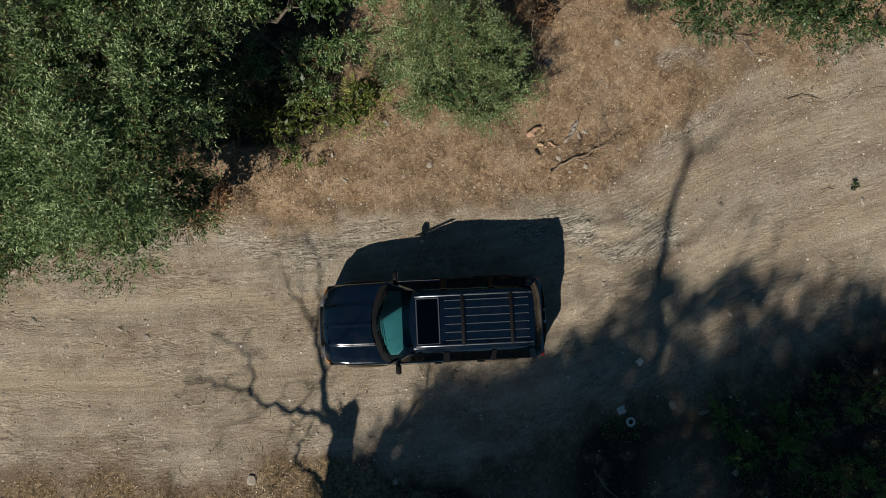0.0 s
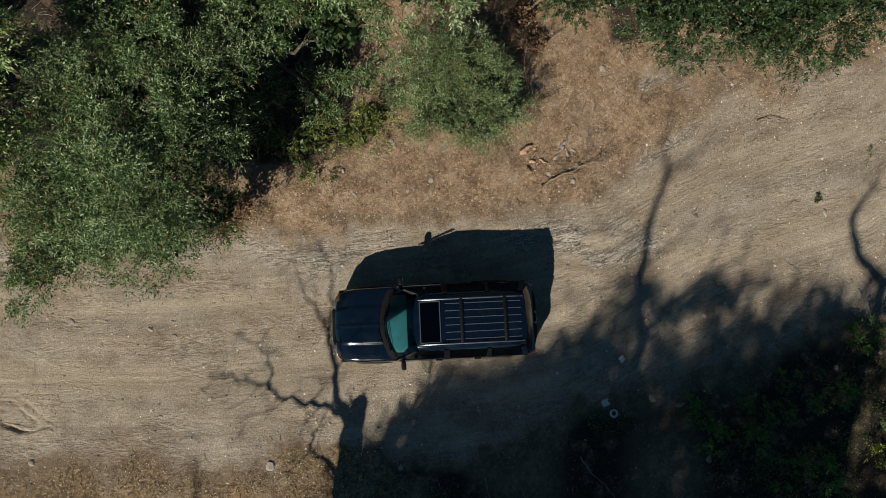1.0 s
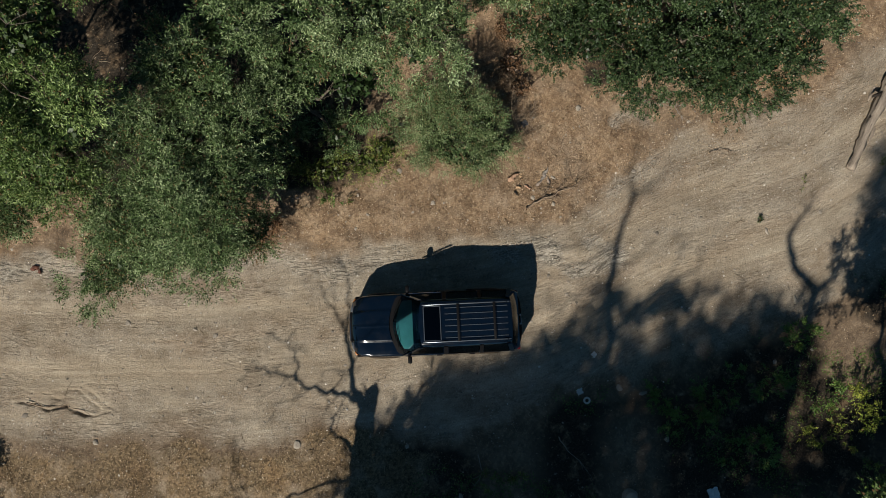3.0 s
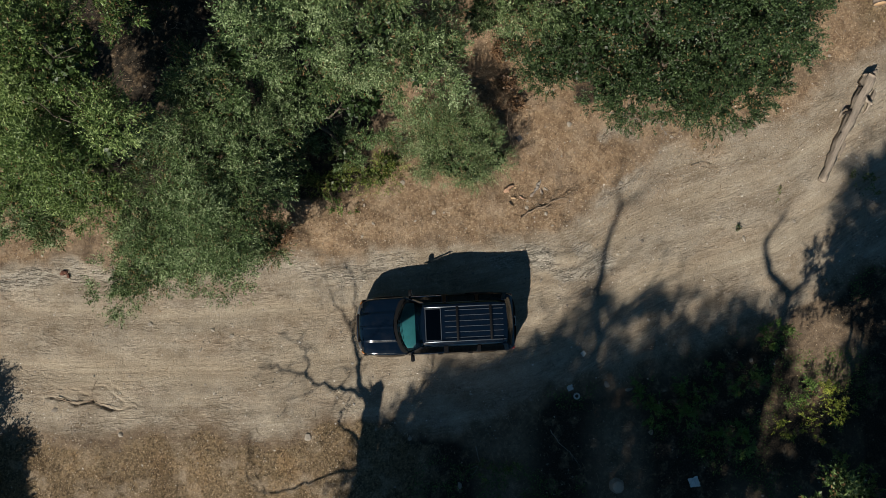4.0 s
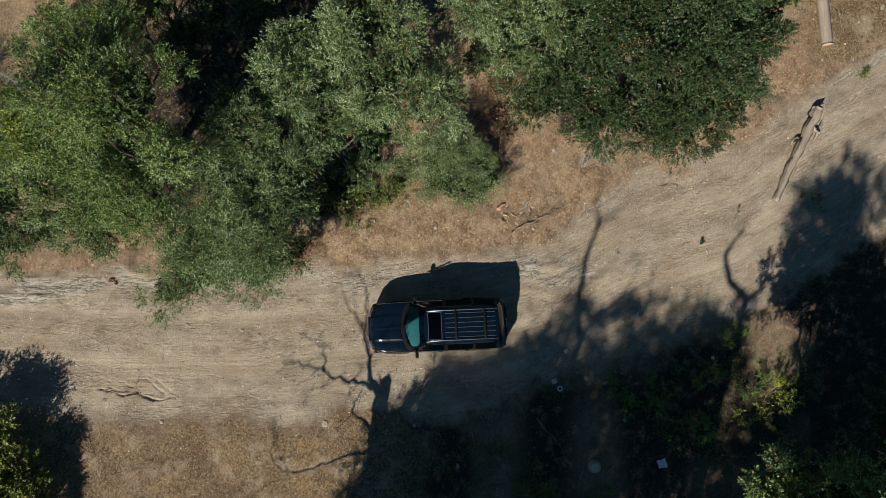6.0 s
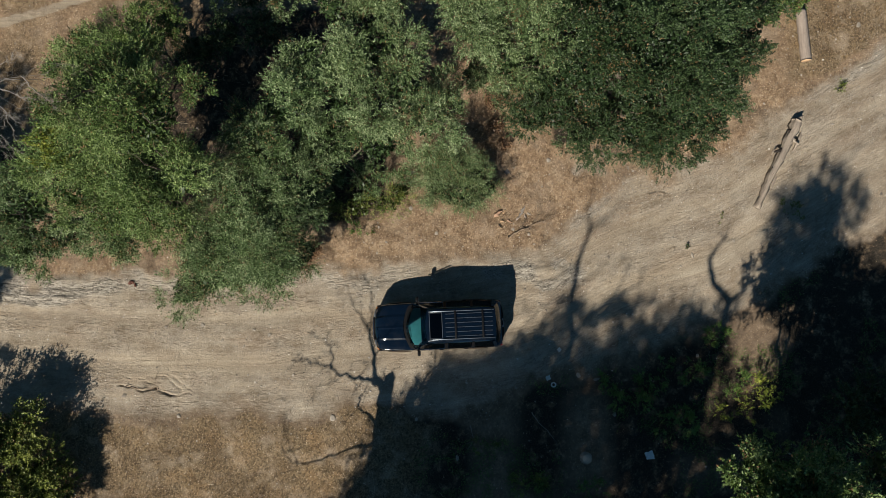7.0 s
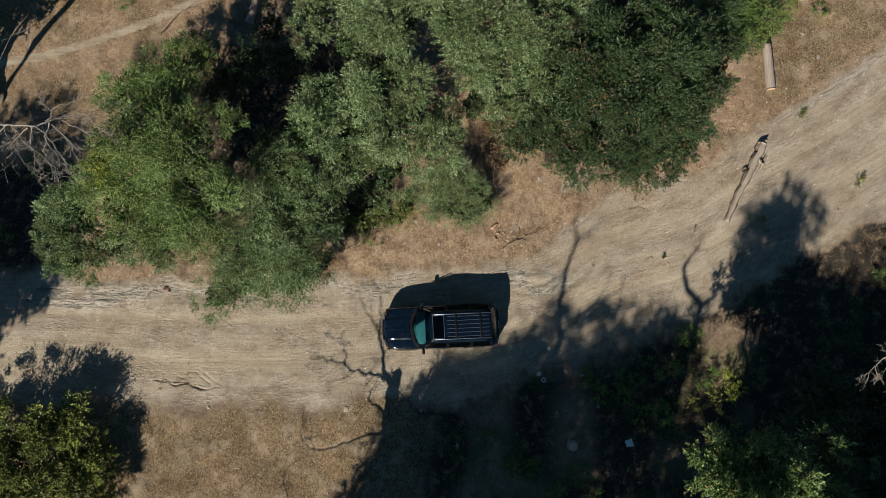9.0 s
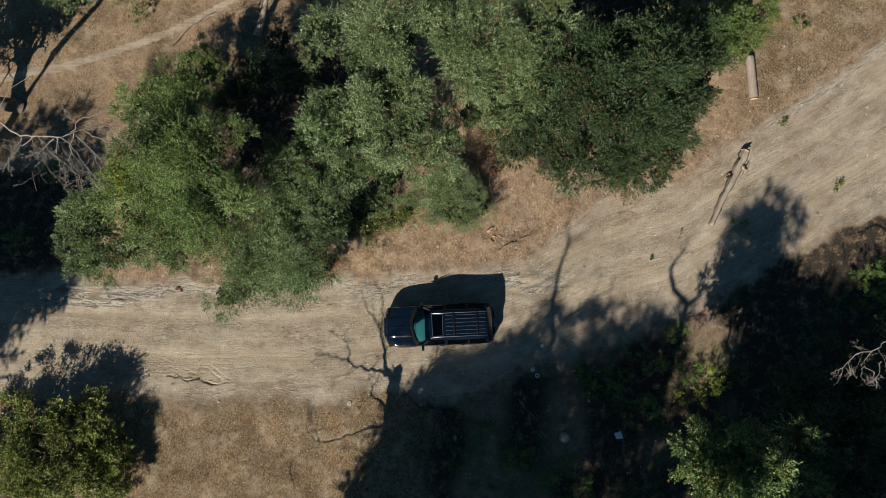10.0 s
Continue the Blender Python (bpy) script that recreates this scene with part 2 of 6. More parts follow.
GROUND = ground_material()
WILLOW = leaf_material("willow_leaf", (0.018, 0.039, 0.011), (0.098, 0.158, 0.052), (0.35, 0.435, 0.225))
SAGE = leaf_material("sage_leaf", (0.027, 0.052, 0.016), (0.138, 0.20, 0.075), (0.40, 0.485, 0.26))
LEAFY = leaf_material("yellow_green_leaf", (0.021, 0.044, 0.010), (0.108, 0.172, 0.043), (0.32, 0.41, 0.155))
OAK = leaf_material("oak_leaf", (0.014, 0.03, 0.009), (0.036, 0.066, 0.022), (0.105, 0.152, 0.062), dead_share=0.01)
BRIGHT = leaf_material("bright_leaf", (0.06, 0.10, 0.022), (0.11, 0.17, 0.04), (0.18, 0.24, 0.08))
YELLOW = leaf_material("yellow_leaf", (0.085, 0.12, 0.015), (0.19, 0.23, 0.032), (0.36, 0.37, 0.065))
OLIVE = leaf_material("olive_leaf", (0.048, 0.070, 0.013), (0.14, 0.175, 0.035), (0.32, 0.34, 0.085))
BROWNLEAF = leaf_material("dead_leaf", (0.13, 0.072, 0.038), (0.28, 0.165, 0.088), (0.42, 0.27, 0.155))
BARK = bark_material("grey_brown_bark", (0.05, 0.038, 0.028), (0.16, 0.13, 0.10))
DEADWOOD = bark_material("bleached_dead_wood", (0.14, 0.118, 0.10), (0.33, 0.29, 0.25))
LOGBARK = bark_material("weathered_log_bark", (0.17, 0.13, 0.105), (0.38, 0.31, 0.255), radians(95))
CUTWOOD = plain("sawn_wood", (0.50, 0.33, 0.19), 0.8, scale=10, bump=0.004)
PALECUT = plain("weathered_cut_wood", (0.42, 0.36, 0.29), 0.85, scale=14, bump=0.004)
DARKWOOD = plain("near_black_wood", (0.025, 0.018, 0.014), 0.95, scale=10, bump=0.01)
REDWOOD = bark_material("broken_red_wood", (0.24, 0.13, 0.075), (0.52, 0.33, 0.22))
SPLITBARK = bark_material("split_grey_log", (0.085, 0.062, 0.045), (0.40, 0.33, 0.26), radians(-116.6))
RUSSET = bark_material("dark_russet_wood", (0.06, 0.022, 0.014), (0.17, 0.07, 0.045))
TWIG = bark_material("dry_twig", (0.11, 0.075, 0.05), (0.33, 0.245, 0.17))
ROCK = plain("field_stone", (0.37, 0.32, 0.26), 0.9, vary=0.3, scale=9, bump=0.012, random_tone=0.22)
PEBBLE = scatter_material("pebbles", [(0.0, (0.12, 0.10, 0.08)), (0.5, (0.30, 0.255, 0.205)), (0.85, (0.46, 0.41, 0.345)), (1.0, (0.66, 0.60, 0.53))])
CLOD = scatter_material("dry_clods", [(0.0, (0.17, 0.135, 0.098)), (0.5, (0.36, 0.305, 0.235)), (1.0, (0.60, 0.54, 0.45))])
LITTER = scatter_material("fallen_leaves", [(0.0, (0.07, 0.042, 0.025)), (0.35, (0.215, 0.14, 0.085)), (0.7, (0.44, 0.315, 0.20)), (1.0, (0.68, 0.56, 0.41))])
STRAW = scatter_material("dead_grass", [(0.0, (0.09, 0.06, 0.034)), (0.5, (0.21, 0.155, 0.092)), (1.0, (0.37, 0.29, 0.19))])
WEED = leaf_material("weed_leaf", (0.045, 0.095, 0.014), (0.10, 0.18, 0.035), (0.20, 0.29, 0.075))
PAINT = paint_material()
TRIM = plain("black_plastic", (0.006, 0.006, 0.007), 0.6, scale=20, spec=0.12)
RUBBER = plain("tyre_rubber", (0.022, 0.021, 0.02), 0.85, scale=20, bump=0.004)
ALLOY = plain("dull_alloy", (0.45, 0.45, 0.46), 0.35, 0.9, vary=0.1)
CHROME = plain("chrome", (0.75, 0.75, 0.76), 0.12, 1.0, vary=0.05)
RACK = plain("roof_rack_metal", (0.13, 0.145, 0.165), 0.33, 0.6, vary=0.15)
CLADDING = plain("tan_lower_cladding", (0.075, 0.056, 0.038), 0.5, scale=8, spec=0.2)
WINDSCREEN = glass_material("green_tinted_glass", (0.27, 0.60, 0.62))
TINTED = glass_material("dark_tinted_glass", (0.10, 0.16, 0.16))
ROOFGLASS = glass_material("black_roof_glass", (0.03, 0.035, 0.045))
LENS = plain("headlamp_lens", (0.16, 0.17, 0.18), 0.12, 0.3, vary=0.1, coat=1)
AMBER = plain("amber_lens", (0.40, 0.13, 0.02), 0.2, vary=0.1, coat=1)
REDLENS = plain("red_lens", (0.14, 0.008, 0.007), 0.2, vary=0.1, coat=1)
CABIN = plain("grey_cabin_plastic", (0.34, 0.35, 0.36), 0.7, scale=8)
FABRIC = plain("grey_seat_cloth", (0.13, 0.14, 0.155), 0.95, scale=14, bump=0.004)
WHITE = plain("white_plastic", (0.74, 0.74, 0.72), 0.5, vary=0.1)
DARKSCRAP = plain("dark_grey_plastic", (0.07, 0.07, 0.075), 0.5, vary=0.3, scale=14, bump=0.012)
PAPER = plain("crumpled_paper", (0.62, 0.62, 0.58), 0.8, vary=0.15, scale=12, bump=0.01)

# ---------------------------------------------------------------- building tools
def lattice(ix, iy, seed):
    v = np.sin(ix * 127.1 + iy * 311.7 + seed * 74.7) * 43758.5453
    return v - np.floor(v)


def wave(x, y, scale, seed=0):
    """Smooth value noise from 0 to 1 over the plan."""
    x, y = np.asarray(x, float) * scale, np.asarray(y, float) * scale
    ix, iy = np.floor(x), np.floor(y)
    fx, fy = x - ix, y - iy
    fx, fy = fx * fx * (3 - 2 * fx), fy * fy * (3 - 2 * fy)
    a = lattice(ix, iy, seed) * (1 - fx) + lattice(ix + 1, iy, seed) * fx
    b = lattice(ix, iy + 1, seed) * (1 - fx) + lattice(ix + 1, iy + 1, seed) * fx
    return a * (1 - fy) + b * fy


def smooth(a, b, x):
    s = np.clip((np.asarray(x, float) - a) / (b - a), 0, 1)
    return s * s * (3 - 2 * s)


def mesh_of(name, verts, faces, material, tone=None, shade=False):
    """A mesh from arrays: verts (n, 3), faces (m, 3 or 4) or a list of tuples."""
    me = bpy.data.meshes.new(name)
    verts = np.asarray(verts, np.float32)
    if isinstance(faces, list):
        me.from_pydata([tuple(v) for v in verts.tolist()], [], [tuple(f) for f in faces])
    else:
        faces = np.asarray(faces, np.int32)
        m, k = faces.shape
        me.vertices.add(len(verts))
        me.vertices.foreach_set("co", verts.ravel())
        me.loops.add(m * k)
        me.loops.foreach_set("vertex_index", faces.ravel())
        me.polygons.add(m)
        me.polygons.foreach_set("loop_start", np.arange(0, m * k, k, dtype=np.int32))
        me.update(calc_edges=True)
    if shade:
        me.polygons.foreach_set("use_smooth", np.ones(len(me.polygons), bool))
    if tone is not None:
        me.attributes.new("tone", "FLOAT", "POINT").data.foreach_set("value", np.asarray(tone, np.float32))
    me.materials.append(material)
    return me


def put(name, me, parent=None, label="", at=None):
    ob = new(name, me)
    if parent is not None:
        ob.parent = parent
    if at is not None:
        ob.matrix_basis = at
    if label:
        ob["label"] = label
    return ob


def part(name, bm, material, parent, label="", shade=True):
    me = bpy.data.meshes.new(name)
    bmesh.ops.recalc_face_normals(bm, faces=bm.faces[:])
    bm.to_mesh(me)
    bm.free()
    if shade:
        me.polygons.foreach_set("use_smooth", np.ones(len(me.polygons), bool))
        me.set_sharp_from_angle(angle=radians(38))
    me.materials.append(material)
    return put(name, me, parent, label)


def thing(name, at, label, category, group="", kind=""):
    ob = new(name)
    ob.matrix_basis = at
    ob.empty_display_size = 0.2
    return tagged(ob, label, category, group, kind)


def box_bm(x0, x1, y0, y1, z0, z1, bevel=0.02, segments=2):
    bm = bmesh.new()
    bmesh.ops.create_cube(bm, size=1.0)
    for v in bm.verts:
        v.co = ((x0 + x1) / 2 + v.co.x * (x1 - x0), (y0 + y1) / 2 + v.co.y * (y1 - y0), (z0 + z1) / 2 + v.co.z * (z1 - z0))
    if bevel:
        bmesh.ops.bevel(bm, geom=bm.edges[:], offset=bevel, segments=segments, affect="EDGES", profile=0.5)
    return bm


def slab_bm(corners, thick, bevel=0.0, cuts=0, bulge=0.0):
    """A thin plate over four corners (in order), thickened away from its normal and bulged outwards."""
    a, b, c, d = [Vector(p) for p in corners]
    n = (c - a).cross(d - b).normalized()
    k = cuts + 2
    bm = bmesh.new()
    rows = []
    for side in (0, 1):
        grid = []
        for i in range(k):
            s = i / (k - 1)
            line = []
            for j in range(k):
                r = j / (k - 1)
                p = a.lerp(b, s).lerp(d.lerp(c, s), r)
                p = p + n * (bulge * 16 * s * (1 - s) * r * (1 - r) - side * thick)
                line.append(bm.verts.new(p))
            grid.append(line)
        rows.append(grid)
    for grid in rows:
        for i in range(k - 1):
            for j in range(k - 1):
                bm.faces.new((grid[i][j], grid[i + 1][j], grid[i + 1][j + 1], grid[i][j + 1]))
    top, low = rows
    for i in range(k - 1):
        for q in ((top[i][0], top[i + 1][0], low[i + 1][0], low[i][0]), (top[i][-1], top[i + 1][-1], low[i + 1][-1], low[i][-1]),
                  (top[0][i], top[0][i + 1], low[0][i + 1], low[0][i]), (top[-1][i], top[-1][i + 1], low[-1][i + 1], low[-1][i])):
            bm.faces.new(q)
    return bm


def tube_arrays(points, radii, sides=6, rough=0.0, rng=None):
    """Vertices and quads of a closed-ended tube along points."""
    pts = np.asarray(points, float)
    rad = np.asarray(radii, float)
    d = np.gradient(pts, axis=0)
    d /= np.linalg.norm(d, axis=1)[:, None] + 1e-9
    ref = np.where(np.abs(d[:, 2:3]) > 0.9, np.array([[1.0, 0, 0]]), np.array([[0, 0, 1.0]]))
    u = np.cross(ref, d)
    u /= np.linalg.norm(u, axis=1)[:, None] + 1e-9
    w = np.cross(d, u)
    a = np.arange(sides) * 2 * math.pi / sides
    r = np.repeat(rad[:, None], sides, 1)
    if rough and rng is not None:
        r = r * (1 + rough * rng.uniform(-1, 1, r.shape))
    v = pts[:, None, :] + r[:, :, None] * (np.cos(a)[None, :, None] * u[:, None, :] + np.sin(a)[None, :, None] * w[:, None, :])
    n = len(pts)
    i, j = np.meshgrid(np.arange(n - 1), np.arange(sides), indexing="ij")
    k = (j + 1) % sides
    f = np.stack([i * sides + j, i * sides + k, (i + 1) * sides + k, (i + 1) * sides + j], -1).reshape(-1, 4)
    caps = []
    for ring in (0, n - 1):
        for q in range(1, sides - 1, 2):
            caps.append((ring * sides, ring * sides + q, ring * sides + q + 1, ring * sides + min(q + 2, sides - 1)) if q + 2 < sides else (ring * sides, ring * sides + q, ring * sides + q + 1, ring * sides + q + 1))
    caps = [c for c in caps if len(set(c)) == 4]
    return v.reshape(-1, 3), np.vstack([f, np.array(caps, int).reshape(-1, 4)])


def join_arrays(pieces):
    vs, fs, base = [], [], 0
    for v, f in pieces:
        vs.append(v)
        fs.append(f + base)
        base += len(v)
    return np.vstack(vs), np.vstack(fs)


def unit(v):
    return v / (np.linalg.norm(v, axis=-1, keepdims=True) + 1e-9)


def curl(rng, a, b, n=8, wobble=0.12):
    """A crooked line from a to b."""
    a, b = np.asarray(a, float), np.asarray(b, float)
    s = np.linspace(0, 1, n)[:, None]
    off = np.cumsum(rng.normal(0, 1, (n, 3)), 0)
    off = off - off[0] * (1 - s) - off[-1] * s
    return a * (1 - s) + b * s + off * wobble * np.linalg.norm(b - a) / math.sqrt(n) * 0.6


def twigs(rng, line, r0, depth, count=4, spread=0.8, shrink=0.55, flat=0.0, sides=5, least=0.0):
    """Side branches that leave a line, again and again. Returns tube arrays."""
    out = []
    n = len(line)
    total = np.linalg.norm(line[-1] - line[0])
    for _ in range(count):
        k = rng.integers(max(1, n // 4), n)
        d = unit(line[min(k, n - 1)] - line[max(k - 1, 0)])
        way = unit(d * 0.8 + rng.normal(0, spread, 3) * np.array([1, 1, 1 - flat]))
        length = total * shrink * rng.uniform(0.6, 1.15) * (1.1 - 0.5 * k / n)
        sub = curl(rng, line[k], line[k] + way * length, 6, 0.25)
        r = max(r0 * (1 - 0.6 * k / n) * 0.6, least)
        out.append(tube_arrays(sub, np.linspace(r, max(r * 0.25, 0.003), 6), sides))
        if depth > 1:
            out += twigs(rng, sub, r, depth - 1, max(2, count - 2), spread, shrink, flat, 4, least * 0.6)
    return out


def leaf_arrays(rng, lobes, sprays, leaves, leaf, width, lump=0.36, sprig=0.26, low=-0.25, droop=-0.1, inner=0.22, gaps=0.12, core=0.0, tuft=9):
    """Leaves of a crown. lobes: (x, y, z, rx, ry, rz), each broken up into uneven lumps; sprays a square metre of a lump's skin; leaves a spray."""
    places, axes, shades, hearts = [], [], [], []
    for x, y, z, rx, ry, rz in lobes:
        mean = (rx * ry * rz) ** (1 / 3)
        size = np.array([rx, ry, rz])
        rs0 = min(max(lump * mean, min(0.16, 0.7 * mean)), 0.75)
        n = max(5, int(2.0 * (1 - low) * mean ** 2 / rs0 ** 2))
        d = unit(rng.normal(0, 1, (n * 4, 3)))
        d = d[d[:, 2] > low][:n]
        rs = rs0 * np.exp(rng.normal(0, 0.36, len(d)))
        c = np.array([x, y, z]) + d * size * (rng.uniform(0.5, 1.2, len(d)))[:, None]
        keep = rng.uniform(0, 1, len(d)) > gaps
        for ck, dk, rk in zip(c[keep], d[keep], rs[keep]):
            m = max(8, int(2 * math.pi * rk * rk * sprays * rng.uniform(0.7, 1.25)))
            # sprays gather in tufts, with darker gaps between
            tufts = max(3, int(tuft * (rk / 0.4) ** 1.5))
            head = unit(rng.normal(0, 1, (tufts, 3)) + dk * 0.55 + np.array([0, 0, 0.35]))
            reach, hue = rng.uniform(0.65, 1.25, tufts), rng.normal(0, 0.13, tufts)
            which = rng.integers(0, tufts, m)
            o = unit(head[which] + rng.normal(0, 0.24, (m, 3)))
            places.append(ck + o * (rk * reach[which] * rng.uniform(0.3, 1.0, m) ** 0.6)[:, None] * np.array([1, 1, 0.8]))
            axes.append(unit(o * 0.85 + dk * 0.25 + rng.normal(0, 0.26, (m, 3)) + np.array([0, 0, 0.12])))
            shades.append(rng.normal(0, 0.10) + hue[which] + rng.normal(0, 0.06, m))
        # leaves deeper in the crown, toned slightly darker for the shade inside
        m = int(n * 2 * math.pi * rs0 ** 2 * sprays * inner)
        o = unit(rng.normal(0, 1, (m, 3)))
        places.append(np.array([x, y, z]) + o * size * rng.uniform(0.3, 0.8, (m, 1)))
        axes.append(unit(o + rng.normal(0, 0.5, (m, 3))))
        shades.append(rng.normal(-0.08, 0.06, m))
        # coarse foliage in the heart of the lobe, coloured dark as inner shade
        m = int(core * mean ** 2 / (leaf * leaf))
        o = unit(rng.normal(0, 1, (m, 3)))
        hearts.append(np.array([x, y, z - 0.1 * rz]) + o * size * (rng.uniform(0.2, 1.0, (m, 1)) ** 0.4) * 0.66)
    sp, ax, st = np.vstack(places), np.vstack(axes), np.concatenate(shades)
    side = unit(np.cross(ax, rng.normal(0, 1, ax.shape)))
    third = np.cross(ax, side)
    length = sprig * rng.uniform(0.6, 1.35, len(ax))
    vs, tones = [], []
    for j in range(leaves):
        t = (j + 0.5) / leaves
        a = j * 2.4 + rng.uniform(-0.4, 0.4, len(ax))
        out = side * np.cos(a)[:, None] + third * np.sin(a)[:, None]
        ld = unit(ax * (0.35 + 0.6 * t) + out * (0.9 - 0.45 * t) + np.array([0, 0, droop]) + rng.normal(0, 0.15, ax.shape))
        up = unit(np.cross(ld, np.cross(np.array([0, 0, 1.0]) + rng.normal(0, 0.75, ax.shape), ld)))
        wd = np.cross(ld, up)
        b = sp + ax * (length * t)[:, None]
        ll = (leaf * rng.uniform(0.65, 1.25, len(ax)))[:, None]
        ww = (width * rng.uniform(0.75, 1.2, len(ax)))[:, None]
        mid_ = b + ld * ll * 0.45 + up * ll * 0.06
        vs.append(np.stack([b, mid_ + wd * ww / 2, b + ld * ll, mid_ - wd * ww / 2], 1).reshape(-1, 3))
        tones.append(np.repeat(np.clip(0.5 + st + rng.normal(0, 0.2, len(ax)), 0.0, 1.0), 4))
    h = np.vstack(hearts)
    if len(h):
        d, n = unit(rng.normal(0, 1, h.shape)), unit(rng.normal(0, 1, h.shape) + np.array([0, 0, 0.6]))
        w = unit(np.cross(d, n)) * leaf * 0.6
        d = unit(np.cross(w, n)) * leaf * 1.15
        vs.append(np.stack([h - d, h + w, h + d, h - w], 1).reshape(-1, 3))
        # low tone paints the crown's inner shade into these leaves
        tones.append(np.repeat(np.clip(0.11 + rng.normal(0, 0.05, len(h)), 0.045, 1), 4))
    v = np.vstack(vs)
    return v, np.arange(len(v)).reshape(-1, 4), np.concatenate(tones)

# ---------------------------------------------------------------- ground
TOP_X = [-90, -20, -17, -12.4, -6.8, -2.7, 1.2, 2.8, 4.1, 5.4, 6.8, 8.7, 10.7, 12.6, 14.1, 16.8, 20.0, 30, 90]
TOP_Y = [1.8, 1.7, 1.9, 1.5, 1.45, 2.05, 2.65, 2.85, 3.4, 4.5, 5.5, 6.2, 6.75, 7.6, 8.6, 10.3, 12.7, 21, 75]
LOW_X = [-90, -20, -13.9, -3.7, 0.3, 4.1, 7.4, 10.5, 12.8, 15.7, 20.1, 30, 90]
LOW_Y = [-3.0, -3.0, -3.2, -3.2, -2.95, -1.95, -0.95, 0.1, 1.9, 3.4, 5.2, 11, 50]


# cracks: line, half width, depth
CUTS = [([(-12.3, -2.35), (-11.8, -2.44), (-11.4, -2.58), (-10.9, -2.52), (-10.3, -2.74)], 0.045, 0.10), ([(-10.3, -2.74), (-9.6, -2.66)], 0.035, 0.06),
        ([(-11.5, -2.1), (-10.4, -2.66)], 0.035, 0.035), ([(-10.7, -1.95), (-9.9, -2.57)], 0.04, 0.045), ([(-10.2, -2.1), (-9.4, -2.63)], 0.035, 0.035),
        ([(-11.3, -2.06), (-10.6, -2.07)], 0.03, 0.03), ([(-9.1, -1.65), (-7.9, -1.63), (-7.1, -1.74)], 0.03, 0.035), ([(-10.0, -1.31), (-8.9, -1.37)], 0.03, 0.035)]


def road_edges(x, y):
    """Metres inside the road's upper and lower edge (minus: outside)."""
    n = (wave(x, y, 0.35, 3) - 0.5) * 1.0 + (wave(x, y, 1.1, 4) - 0.5) * 0.5 + (wave(x, y, 3.1, 5) - 0.5) * 0.4
    return np.interp(x, TOP_X, TOP_Y) - y + n, y - np.interp(x, LOW_X, LOW_Y) + n


def track(x, y):
    """The foot path behind the trees."""
    mid = np.interp(x, [-40, -20.1, -18, -15.4, -12.8, -10.5, -8], [9, 11.2, 11.63, 12.43, 13.42, 14.58, 16.2])
    return smooth(0.30, 0.14, np.abs(y - mid + (wave(x, y, 0.8, 9) - 0.5) * 0.12)) * smooth(-6, -9, x)


def masks(x, y):
    up, low = road_edges(x, y)
    road = smooth(-0.9, 0.9, np.minimum(up, low))
    # the gravel widens at the bend
    road = np.maximum(road, 0.9 * smooth(3.2, 1.0, np.hypot((x - 18.0) / 1.0, (y - 9.0) / 1.1) + wave(x, y, 0.7, 5)))
    road = np.maximum(road, track(x, y) * 0.7)
    # the upper side of the bend is half covered with soil and leaf drift
    drift = smooth(2.3, 0.3, np.abs(up - 0.7)) * smooth(3.0, 5.0, x) * smooth(15, 12.5, x) * (0.15 + 0.95 * wave(x, y, 0.7, 6))
    road = road * (1 - 0.6 * drift)
    litter = smooth(-0.6, 0.9, -up) * (0.25 + 0.9 * wave(x, y, 0.45, 7))
    litter = np.maximum(litter, 0.8 * drift)
    behind = smooth(6, 8, y - 3.4 * smooth(-14.0, -11.8, x)) * smooth(-8.5, -10.5, x)
    litter = np.maximum(litter, behind * (0.6 + 0.5 * wave(x, y, 0.5, 10)))
    dry = smooth(-0.1, 0.7, -low) * smooth(1.5, -2.5, x) * (0.55 + 0.6 * wave(x, y, 0.5, 8))
    dry = np.maximum(dry, 1.15 * smooth(12, 15, x) * smooth(0.0, 1.2, -up) * (0.35 + 0.8 * wave(x, y, 0.7, 12)))
    dry = np.maximum(dry, behind * (0.2 + 0.55 * wave(x, y, 0.6, 28)))
    # where tree shade is put into the ground colour: grove, left edge, far right
    shade_mask = smooth(-0.3, 0.9, -low) * smooth(-3.2, -1.9, x + 0.35 * (y + 5)) * (0.12 + 0.62 * wave(x, y, 0.55, 19) + 0.25 * smooth(5, 8, x) + 0.55 * smooth(1.5, -0.5, x))
    shade_mask = np.maximum(shade_mask, smooth(-0.4, 1.0, -up) * smooth(8.0, 5.5, y) * smooth(-15.0, -16.5, x))
    shade_mask = np.maximum(shade_mask, 1.15 * smooth(-0.3, 0.9, -low) * smooth(12.4, 14.0, x + 0.6 * wave(x, y, 1.1, 26)))
    # ground under the thicket and the oak, darkened in colour for their shade
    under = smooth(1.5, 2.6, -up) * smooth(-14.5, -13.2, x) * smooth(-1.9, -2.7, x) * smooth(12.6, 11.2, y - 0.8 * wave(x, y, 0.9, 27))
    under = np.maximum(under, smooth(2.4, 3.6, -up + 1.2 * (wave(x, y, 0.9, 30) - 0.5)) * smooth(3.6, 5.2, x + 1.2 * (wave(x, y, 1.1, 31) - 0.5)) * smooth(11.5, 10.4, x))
    shade_mask = np.maximum(shade_mask, under)
    # left out round one sunlit patch, so the ground stays pale there
    shade_mask = shade_mask * (1 - 0.95 * smooth(1.9, 0.8, np.hypot((x - 12.0) / 1.1, y + 0.8) + 0.6 * wave(x, y, 1.3, 22)))
    return road, litter, dry, shade_mask


